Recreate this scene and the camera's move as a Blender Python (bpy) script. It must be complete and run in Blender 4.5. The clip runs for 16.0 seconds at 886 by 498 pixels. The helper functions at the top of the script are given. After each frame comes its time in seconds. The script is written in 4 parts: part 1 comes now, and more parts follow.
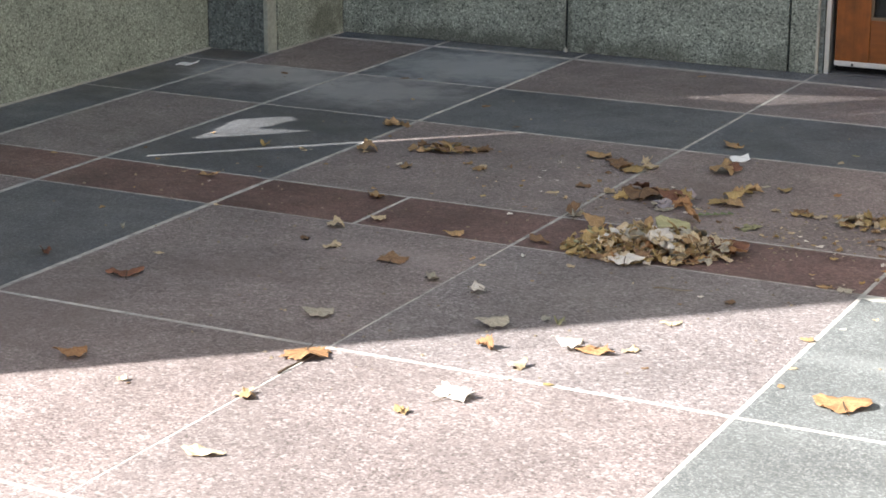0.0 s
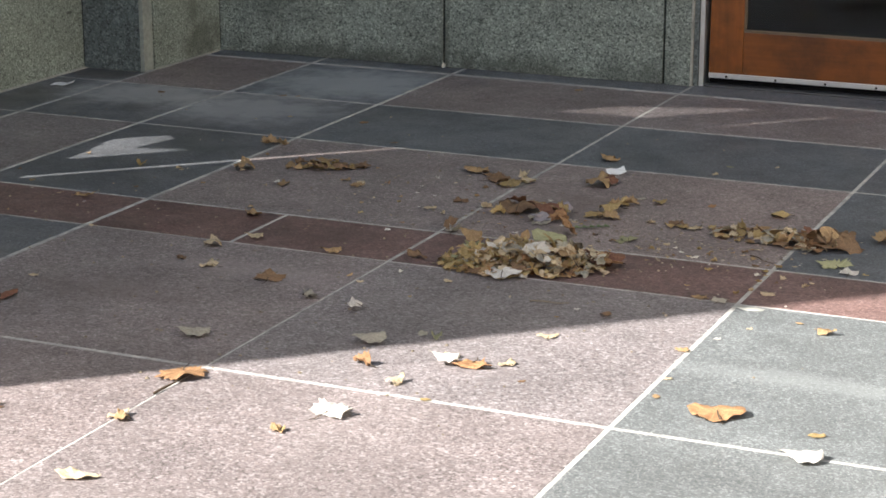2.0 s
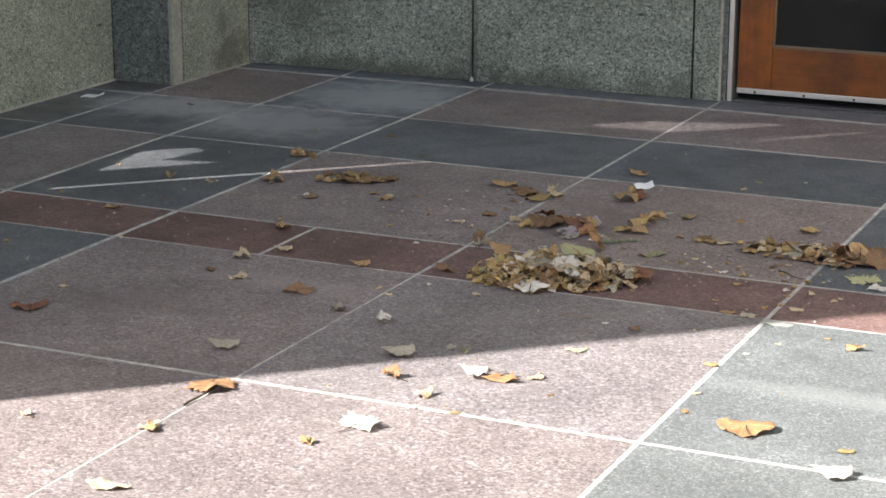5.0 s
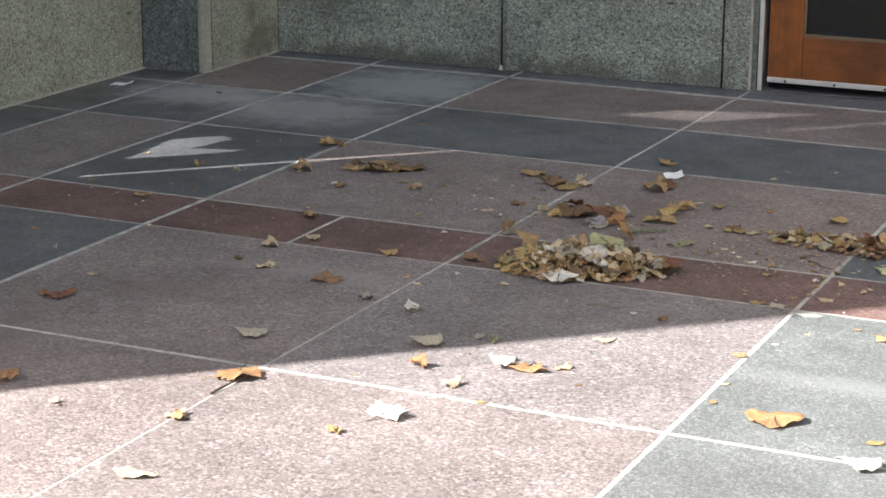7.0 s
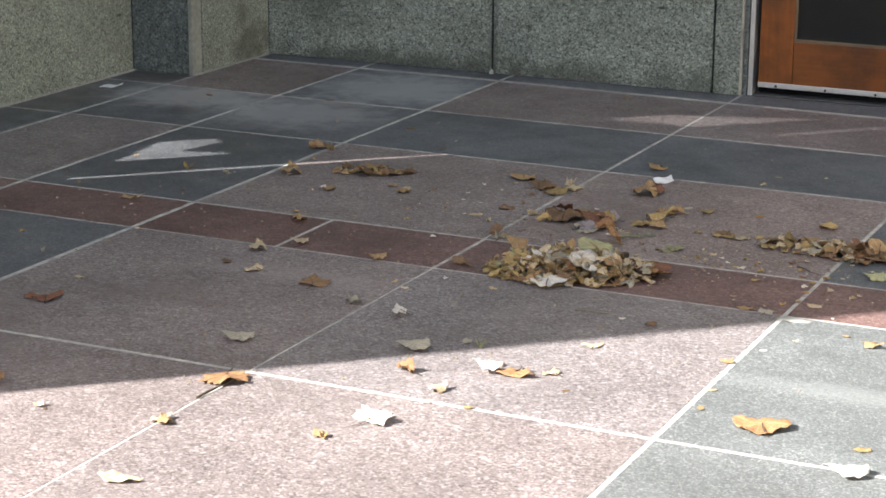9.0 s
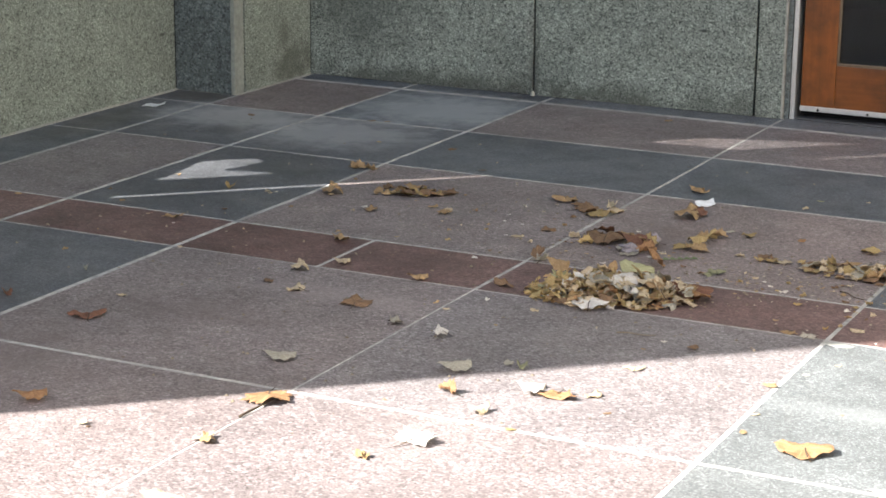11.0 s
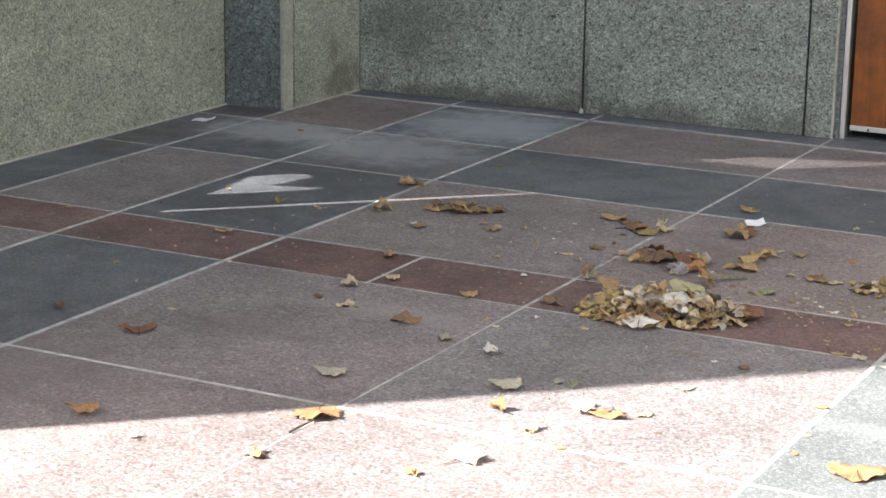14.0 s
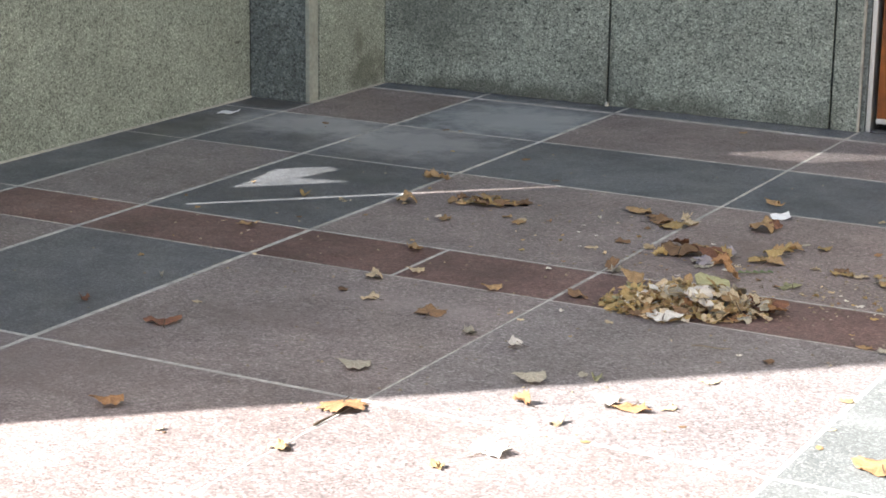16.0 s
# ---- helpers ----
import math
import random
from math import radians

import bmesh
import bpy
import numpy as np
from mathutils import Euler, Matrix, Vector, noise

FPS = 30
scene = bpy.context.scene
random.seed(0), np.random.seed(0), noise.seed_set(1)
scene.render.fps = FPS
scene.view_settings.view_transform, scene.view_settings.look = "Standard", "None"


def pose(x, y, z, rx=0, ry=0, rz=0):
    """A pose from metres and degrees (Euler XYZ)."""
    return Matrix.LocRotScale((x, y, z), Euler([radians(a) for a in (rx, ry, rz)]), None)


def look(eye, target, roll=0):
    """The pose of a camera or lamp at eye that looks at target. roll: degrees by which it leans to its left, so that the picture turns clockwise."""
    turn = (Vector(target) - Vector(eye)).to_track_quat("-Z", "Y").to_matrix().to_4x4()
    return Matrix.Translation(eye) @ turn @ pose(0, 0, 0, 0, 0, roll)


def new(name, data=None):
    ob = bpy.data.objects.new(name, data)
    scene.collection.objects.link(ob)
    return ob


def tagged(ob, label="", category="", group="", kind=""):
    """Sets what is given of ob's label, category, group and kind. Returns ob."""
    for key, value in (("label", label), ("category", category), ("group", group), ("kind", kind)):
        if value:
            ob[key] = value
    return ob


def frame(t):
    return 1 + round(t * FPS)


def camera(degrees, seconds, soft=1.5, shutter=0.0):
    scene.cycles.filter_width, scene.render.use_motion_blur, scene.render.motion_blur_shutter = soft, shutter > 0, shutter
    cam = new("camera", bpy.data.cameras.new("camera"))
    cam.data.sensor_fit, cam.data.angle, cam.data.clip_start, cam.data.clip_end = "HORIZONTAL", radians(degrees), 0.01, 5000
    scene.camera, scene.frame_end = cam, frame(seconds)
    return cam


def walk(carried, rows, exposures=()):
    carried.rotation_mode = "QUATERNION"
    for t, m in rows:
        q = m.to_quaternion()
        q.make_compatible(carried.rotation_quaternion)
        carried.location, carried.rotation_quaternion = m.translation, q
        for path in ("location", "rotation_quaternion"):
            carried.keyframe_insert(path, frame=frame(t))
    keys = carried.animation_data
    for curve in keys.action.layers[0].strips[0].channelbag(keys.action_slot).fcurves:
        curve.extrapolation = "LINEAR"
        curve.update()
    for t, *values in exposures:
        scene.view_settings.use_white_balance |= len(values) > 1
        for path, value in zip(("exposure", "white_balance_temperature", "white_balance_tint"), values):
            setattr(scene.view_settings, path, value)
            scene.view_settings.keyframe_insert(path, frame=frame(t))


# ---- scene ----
cam = camera(25.0, 16.0, soft=1.65)
# seconds, eye in metres, yaw, pitch and roll in degrees: a hand-held camera that pans and sways where it stands
ROWS = [
    (0.0, -0.0248, -0.0221, 1.4947, 27.257, -15.834, 0.108),
    (0.2, -0.0138, -0.0231, 1.4975, 25.899, -15.934, -0.115),
    (0.5, -0.0033, -0.0121, 1.4925, 24.517, -15.725, -0.083),
    (1.0, -0.0037, -0.0170, 1.4948, 25.230, -15.779, -0.102),
    (1.5, 0.0005, -0.0151, 1.4937, 24.534, -15.850, 0.134),
    (2.0, 0.0032, -0.0097, 1.4945, 23.942, -15.369, 0.022),
    (2.5, 0.0048, -0.0112, 1.4934, 23.765, -15.159, 0.208),
    (3.0, 0.0041, -0.0180, 1.4944, 24.095, -15.085, -0.126),
    (3.5, 0.0014, -0.0204, 1.4940, 24.195, -15.192, -0.144),
    (4.0, -0.0027, -0.0202, 1.4947, 24.410, -15.042, -0.083),
    (4.2, -0.0029, -0.0241, 1.4969, 24.521, -14.980, 0.023),
    (6.3, -0.0024, -0.0191, 1.4973, 24.930, -15.044, 0.170),
    (6.5, -0.0043, -0.0174, 1.4951, 25.136, -15.150, 0.214),
    (7.0, -0.0046, -0.0121, 1.4959, 25.543, -15.313, 0.106),
    (7.5, -0.0028, -0.0061, 1.4947, 25.574, -15.489, 0.125),
    (8.0, -0.0023, 0.0003, 1.4935, 25.470, -15.670, 0.338),
    (8.5, 0.0010, 0.0036, 1.4954, 25.314, -15.324, 0.310),
    (9.0, -0.0007, 0.0042, 1.4962, 25.315, -15.229, 0.399),
    (9.2, -0.0012, 0.0061, 1.4945, 25.329, -15.179, 0.302),
    (11.3, -0.0137, -0.0059, 1.4995, 26.620, -14.605, 0.562),
    (11.5, -0.0130, -0.0064, 1.5004, 26.769, -14.656, 0.468),
    (12.0, -0.0182, -0.0055, 1.5012, 26.927, -14.639, 0.433),
    (12.5, -0.0193, -0.0131, 1.5037, 27.117, -14.323, 0.718),
    (13.0, -0.0239, -0.0175, 1.5044, 27.248, -14.389, 0.951),
    (13.5, -0.0265, -0.0144, 1.5023, 27.279, -14.304, 0.922),
    (14.0, -0.0328, -0.0122, 1.5008, 27.656, -14.205, 0.833),
    (14.5, -0.0302, -0.0203, 1.5054, 27.814, -14.198, 0.984),
    (15.0, -0.0314, -0.0164, 1.5038, 28.348, -14.299, 0.797),
    (15.5, -0.0331, -0.0096, 1.5007, 28.357, -14.432, 0.890),
    (16.0, -0.0327, -0.0131, 1.5031, 28.380, -14.432, 0.771),
]
EXPOSURES = [(0.0, 1.92, 6550, 10), (0.5, 1.69, 6550, 10), (2.5, 1.65, 6550, 10), (4.0, 1.72, 6550, 10), (6.5, 1.86, 6550, 10), (9.0, 1.86, 6550, 10), (11.5, 2.21, 6550, 10), (12.5, 2.23, 6550, 10), (14.5, 2.26, 6550, 10), (16.0, 2.33, 6550, 10)]
walk(cam, [(t, pose(x, y, z, 90 + pitch, 0, yaw) @ pose(0, 0, 0, 0, 0, roll)) for t, x, y, z, yaw, pitch, roll in ROWS], EXPOSURES)

# ---- light: a sun past the end of the west wall, and the sky ----
ELEVATION = 38.0
AZ = Vector((0.735, 0.678))
world = bpy.data.worlds.new("world")
scene.world = world
world.use_nodes = True
wn = world.node_tree.nodes
sky = wn.new("ShaderNodeTexSky")
sky.sky_type = "NISHITA"
sky.sun_disc = False
sky.sun_elevation = radians(ELEVATION)
sky.sun_rotation = math.atan2(-AZ.x, -AZ.y)
world.node_tree.links.new(sky.outputs[0], wn["Background"].inputs[0])
wn["Background"].inputs[1].default_value = 0.068
sky.dust_density, sky.ozone_density = 3.0, 0.6
sun_data = bpy.data.lights.new("sun", "SUN")
sun_data.energy, sun_data.angle, sun_data.color = 4.55, radians(0.53), (1.0, 0.97, 0.93)
sun = new("sun", sun_data)
ce, se = math.cos(radians(ELEVATION)), math.sin(radians(ELEVATION))
sun.matrix_world = look((-12, -11, 12), (-12 + AZ.x * ce, -11 + AZ.y * ce, 12 - se))


# ---- materials ----
class Nodes:
    """Short hand for one node material."""

    def __init__(self, name):
        self.mat = bpy.data.materials.new(name)
        self.mat.use_nodes = True
        self.tree = self.mat.node_tree
        self.shader = self.tree.nodes["Principled BSDF"]

    def add(self, kind, **settings):
        n = self.tree.nodes.new(kind)
        for key, value in settings.items():
            if key == "data_type":
                n.data_type = value
            elif key == "blend_type":
                n.blend_type = value
            elif key == "operation":
                n.operation = value
            elif key == "feature":
                n.feature = value
        return n

    def link(self, a, b):
        self.tree.links.new(a, b)

    def position(self):
        return self.add("ShaderNodeNewGeometry").outputs["Position"]

    def local(self):
        return self.add("ShaderNodeTexCoord").outputs["Object"]

    def noise(self, where, scale, detail=4.0, rough=0.55):
        n = self.add("ShaderNodeTexNoise")
        n.inputs["Scale"].default_value, n.inputs["Detail"].default_value, n.inputs["Roughness"].default_value = scale, detail, rough
        self.link(where, n.inputs["Vector"])
        return n.outputs[0]

    def cells(self, where, scale, feature="F1"):
        n = self.add("ShaderNodeTexVoronoi", feature=feature)
        n.inputs["Scale"].default_value = scale
        self.link(where, n.inputs["Vector"])
        if feature == "F1":
            s = self.add("ShaderNodeSeparateColor")
            self.link(n.outputs["Color"], s.inputs[0])
            return s.outputs[0]
        return n.outputs[0]

    def ramp(self, value, stops, constant=False):
        n = self.add("ShaderNodeValToRGB")
        if constant:
            n.color_ramp.interpolation = "CONSTANT"
        while len(n.color_ramp.elements) < len(stops):
            n.color_ramp.elements.new(0.5)
        for e, (at, c) in zip(n.color_ramp.elements, stops):
            e.position = at
            e.color = (c, c, c, 1) if isinstance(c, float) else (*c, 1)
        self.link(value, n.inputs[0])
        return n.outputs[0]

    def mix(self, factor, a, b, blend="MIX"):
        n = self.add("ShaderNodeMix", data_type="RGBA", blend_type=blend)
        for socket, v in ((n.inputs[0], factor), (n.inputs[6], a), (n.inputs[7], b)):
            if isinstance(v, (int, float)):
                socket.default_value = v
            elif isinstance(v, tuple):
                socket.default_value = (*v, 1)
            else:
                self.link(v, socket)
        return n.outputs[2]

    def math(self, operation, a, b):
        n = self.add("ShaderNodeMath", operation=operation)
        for socket, v in ((n.inputs[0], a), (n.inputs[1], b)):
            if isinstance(v, (int, float)):
                socket.default_value = v
            else:
                self.link(v, socket)
        return n.outputs[0]

    def bump(self, height, strength, distance):
        n = self.add("ShaderNodeBump")
        n.inputs["Strength"].default_value, n.inputs["Distance"].default_value = strength, distance
        self.link(height, n.inputs["Height"])
        self.link(n.outputs[0], self.shader.inputs["Normal"])

    def done(self, color=None, rough=0.6, metal=0.0, spec=0.5):
        for key, v in (("Base Color", color), ("Roughness", rough), ("Metallic", metal), ("Specular IOR Level", spec)):
            if v is None:
                continue
            if isinstance(v, (int, float)):
                self.shader.inputs[key].default_value = v
            elif isinstance(v, tuple):
                self.shader.inputs[key].default_value = (*v, 1)
            else:
                self.link(v, self.shader.inputs[key])
        return self.mat


def shade(c, k):
    return tuple(min(1.0, v * k) for v in c)


def granite(name, base, light, dark, fine=150.0, contrast=1.0, stain=0.25, rough=0.5, spread=0.16, spots=(), flakes=0.38, warm=(1.0, 0.93, 0.91), cool=(0.95, 0.97, 1.0)):
    """Speckled stone: grains of three tints at two sizes, wear and stains over them, and a tint of its own for each
    piece.
    spots: patches of a shape of their own, some stains, some painted tone, (x, y, z, rx, ry, rz, tint, strength)."""
    m = Nodes(name)
    where = m.position()
    grain = m.ramp(m.cells(where, fine), [(0.0, dark), (0.2, shade(base, 0.75)), (0.48, base), (0.76, shade(base, 1.2)), (0.88, light)], True)
    coarse = m.ramp(m.cells(where, fine * 0.54), [(0.0, dark), (0.24, shade(base, 0.9)), (0.5, base), (0.74, shade(base, 1.15)), (0.88, light)], True)
    color = m.mix(flakes, grain, coarse)
    color = m.mix(1.0 - contrast, color, base) if contrast < 1 else color
    worn = m.ramp(m.noise(where, 2.3, 6.0, 0.6), [(0.3, 1.0 - stain), (0.7, 1.0 + stain * 0.3)])
    color = m.mix(1.0, color, worn, "MULTIPLY")
    ragged = m.noise(where, 11.0, 5.0, 0.65)
    color = m.mix(1.0, color, m.ramp(ragged, [(0.35, 0.89), (0.65, 1.05)]), "MULTIPLY")
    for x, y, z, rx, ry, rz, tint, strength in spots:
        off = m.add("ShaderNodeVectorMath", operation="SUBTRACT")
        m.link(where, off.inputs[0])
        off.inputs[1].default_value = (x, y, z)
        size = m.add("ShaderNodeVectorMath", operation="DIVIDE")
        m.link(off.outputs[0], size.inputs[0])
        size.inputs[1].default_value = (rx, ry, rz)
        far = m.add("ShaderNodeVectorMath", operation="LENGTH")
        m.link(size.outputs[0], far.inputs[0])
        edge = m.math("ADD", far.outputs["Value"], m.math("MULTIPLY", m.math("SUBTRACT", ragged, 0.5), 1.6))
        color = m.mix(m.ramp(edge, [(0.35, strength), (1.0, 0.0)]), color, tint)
    own = m.add("ShaderNodeObjectInfo").outputs["Random"]
    color = m.mix(1.0, color, m.ramp(own, [(0.0, 1.0 - spread), (1.0, 1.0)]), "MULTIPLY")
    second = m.math("FRACT", m.math("MULTIPLY", own, 7.31), 0.0)
    color = m.mix(1.0, color, m.ramp(second, [(0.0, warm), (1.0, cool)]), "MULTIPLY")
    m.bump(m.cells(where, fine * 0.6), 0.35, 0.002)
    gloss = m.ramp(m.noise(where, 6.0, 4.0), [(0.3, rough - 0.08), (0.7, rough + 0.12)])
    return m.done(color, gloss)


# first spot paints the deeper shade at the front left into the stone
PINK = granite("pink_granite", (0.289, 0.249, 0.241), (0.52, 0.48, 0.468), (0.13, 0.11, 0.105), 250.0, 0.95, 0.28, flakes=0.5,
               spots=((-3.25, 3.65, 0, 0.6, 0.5, 1, (0.19, 0.155, 0.148), 0.55), (-2.85, 4.25, 0, 0.3, 0.14, 1, (0.16, 0.13, 0.125), 0.5), (-2.55, 4.55, 0, 0.35, 0.1, 1, (0.42, 0.37, 0.36), 0.4), (-2.0, 5.5, 0, 0.2, 0.3, 1, (0.2, 0.16, 0.15), 0.4)))
# three pale spots at the far left: dust, with grazing sheen painted in
GREY = granite("slate_grey_granite", (0.158, 0.164, 0.177), (0.29, 0.3, 0.316), (0.076, 0.081, 0.089), 260.0, 0.85, 0.32, flakes=0.3, warm=(1.0, 0.98, 0.97), cool=(0.94, 0.98, 1.0),
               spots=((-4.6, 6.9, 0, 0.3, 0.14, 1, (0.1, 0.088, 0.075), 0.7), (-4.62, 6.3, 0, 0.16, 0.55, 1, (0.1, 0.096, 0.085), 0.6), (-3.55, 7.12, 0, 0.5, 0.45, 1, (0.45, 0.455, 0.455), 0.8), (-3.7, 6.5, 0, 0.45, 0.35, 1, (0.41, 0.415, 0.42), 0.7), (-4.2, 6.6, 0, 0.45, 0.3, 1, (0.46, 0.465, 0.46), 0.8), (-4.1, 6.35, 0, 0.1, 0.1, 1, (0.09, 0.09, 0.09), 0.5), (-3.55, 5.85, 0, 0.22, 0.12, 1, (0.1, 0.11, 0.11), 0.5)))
GREY_PALE = granite("pale_grey_granite", (0.193, 0.201, 0.203), (0.39, 0.4, 0.4), (0.105, 0.11, 0.112), 275.0, 0.9, 0.24, flakes=0.3, warm=(0.98, 1.0, 0.99), cool=(0.96, 1.0, 1.0),
                    spots=((-0.95, 4.25, 0, 0.5, 0.07, 1, (0.34, 0.35, 0.35), 0.35),))
RED = granite("dark_red_granite", (0.215, 0.137, 0.122), (0.36, 0.25, 0.23), (0.1, 0.06, 0.054), 200.0, 0.9, 0.45)
WALL = granite("grey_green_granite", (0.312, 0.352, 0.312), (0.575, 0.635, 0.565), (0.085, 0.095, 0.08), 205.0, 0.9, 0.25, 0.62, flakes=0.3, warm=(0.99, 0.99, 0.96), cool=(0.96, 1.0, 0.99),
               spots=((-4.75, 6.89, 0.246, 0.03, 0.028, 0.008, (0.05, 0.05, 0.045), 0.9), (-4.455, 7.45, 0.07, 0.1, 0.2, 0.13, (0.08, 0.083, 0.065), 0.62), (-4.455, 7.38, 0.2, 0.1, 0.05, 0.12, (0.09, 0.09, 0.075), 0.5)))
# last three spots only darken the stone along the foot of the wall
WALL_GREEN = granite("dark_green_grey_granite", (0.34, 0.37, 0.33), (0.64, 0.68, 0.61), (0.065, 0.076, 0.068), 200.0, 1.0, 0.25, 0.6, flakes=0.3, warm=(0.97, 0.99, 0.98), cool=(0.93, 0.99, 0.98),
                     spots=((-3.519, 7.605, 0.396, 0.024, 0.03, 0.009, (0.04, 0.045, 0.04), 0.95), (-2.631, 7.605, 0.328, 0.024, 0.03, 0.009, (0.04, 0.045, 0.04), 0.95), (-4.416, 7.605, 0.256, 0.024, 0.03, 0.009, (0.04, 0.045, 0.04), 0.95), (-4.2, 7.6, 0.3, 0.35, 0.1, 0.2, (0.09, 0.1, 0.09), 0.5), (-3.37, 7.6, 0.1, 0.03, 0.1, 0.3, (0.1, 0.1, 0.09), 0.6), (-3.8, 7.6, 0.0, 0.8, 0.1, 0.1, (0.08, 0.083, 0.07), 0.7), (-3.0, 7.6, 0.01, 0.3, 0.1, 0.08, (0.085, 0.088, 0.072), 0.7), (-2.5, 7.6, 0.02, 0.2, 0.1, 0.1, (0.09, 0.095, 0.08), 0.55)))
# darker granite copy: shade of pier front and jamb recess is in its colour
WALL_SHADED = granite("shaded_blue_grey_granite", (0.172, 0.197, 0.194), (0.31, 0.345, 0.335), (0.055, 0.065, 0.064), 150.0, 1.0, 0.3, 0.55, warm=(0.97, 1.0, 1.0), cool=(0.94, 0.99, 1.0))


def plain(name, color, rough, metal=0.0, vary=0.25, scale=30.0, bump=0.0, spec=0.5):
    m = Nodes(name)
    where = m.position()
    n = m.noise(where, scale, 5.0, 0.6)
    c = m.mix(1.0, m.mix(1.0, color, m.ramp(n, [(0.25, 1.0 - vary), (0.75, 1.0)]), "MULTIPLY"),
              m.ramp(m.noise(where, scale * 0.13, 3.0), [(0.3, 1.0 - vary * 0.6), (0.7, 1.0)]), "MULTIPLY")
    if bump:
        m.bump(n, 0.4, bump)
    return m.done(c, m.ramp(n, [(0.2, max(0.02, rough - 0.1)), (0.8, min(1.0, rough + 0.1))]), metal, spec)


MORTAR = plain("pale_mortar", (0.78, 0.76, 0.71), 0.9, vary=0.62, scale=24.0, bump=0.002)
SEALANT = plain("dark_sealant", (0.035, 0.037, 0.035), 0.7)
BEAD_PALE = plain("pale_mortar_bead", (0.6, 0.6, 0.54), 0.9, vary=0.5, scale=30.0, bump=0.002)
CONCRETE = plain("grey_ground", (0.3, 0.29, 0.28), 0.9, scale=3.0)
ALUMINIUM = plain("brushed_aluminium", (0.72, 0.73, 0.74), 0.38, 0.85, 0.15, 90.0)
STEEL_DULL = plain("dull_threshold_metal", (0.14, 0.145, 0.15), 0.6, 0.5, 0.3, 60.0)
GAP_BLACK = plain("door_gap_black", (0.008, 0.008, 0.009), 0.85, spec=0.1)
SCREW = plain("dark_screw", (0.05, 0.05, 0.05), 0.4, 0.8)
JAMB = plain("pale_stone_edge", (0.42, 0.45, 0.4), 0.7, vary=0.4, scale=50.0, bump=0.002)
PLASTER = plain("unlit_interior_plaster", (0.12, 0.12, 0.11), 0.9)
PALE = plain("pale_render", (0.54, 0.475, 0.39), 0.9, vary=0.15, scale=2.0, bump=0.002)
SCREEN = plain("dark_painted_steel", (0.06, 0.065, 0.07), 0.5, 0.3)
PAPER = plain("white_paper", (0.9, 0.9, 0.89), 0.8, vary=0.08, scale=40.0)
TWIG = plain("twig_bark", (0.12, 0.085, 0.055), 0.9, vary=0.4, scale=200.0)
CRUMB = plain("leaf_crumb", (0.4, 0.33, 0.24), 0.85, vary=0.5, scale=80.0)
PALE_CRUMB = plain("pale_crumb", (0.72, 0.66, 0.52), 0.85, vary=0.5, scale=60.0)
LILAC = plain("pale_lilac_film", (0.4, 0.36, 0.385), 0.45, vary=0.4, scale=60.0)
SPRIG = plain("dull_green_leaflet", (0.24, 0.32, 0.15), 0.7, vary=0.4, scale=120.0)
BEAD = plain("weathered_bead", (0.2, 0.15, 0.1), 0.6, vary=0.4, scale=90.0)


def varnished_wood(name, along, k):
    m = Nodes(name)
    tc = m.local()
    mp = m.add("ShaderNodeMapping")
    mp.inputs["Scale"].default_value = along
    m.link(tc, mp.inputs["Vector"])
    g = m.noise(mp.outputs[0], 42.0, 6.0, 0.6)
    c = m.ramp(g, [(0.25, shade((0.17, 0.052, 0.006), k)), (0.5, shade((0.24, 0.07, 0.008), k)), (0.75, shade((0.3, 0.093, 0.012), k))])
    worn = m.ramp(m.noise(m.position(), 7.0, 5.0, 0.65), [(0.35, 0.5), (0.6, 1.0)])
    c = m.mix(1.0, c, worn, "MULTIPLY")
    m.bump(g, 0.1, 0.001)
    return m.done(c, m.ramp(g, [(0.2, 0.3), (0.8, 0.45)]))


WOOD = varnished_wood("varnished_orange_wood", (1.0, 1.0, 0.06), 1.0)
WOOD_RAIL = varnished_wood("varnished_orange_wood_rail", (0.06, 1.0, 1.0), 0.78)


def glass():
    m = Nodes("door_glass")
    s = m.shader
    s.inputs["Transmission Weight"].default_value = 1.0
    s.inputs["IOR"].default_value = 1.45
    s.inputs["Base Color"].default_value = (0.75, 0.8, 0.78, 1)
    m.link(m.ramp(m.noise(m.position(), 6.0, 4.0), [(0.3, 0.02), (0.8, 0.12)]), s.inputs["Roughness"])
    return m.mat


GLASS = glass()


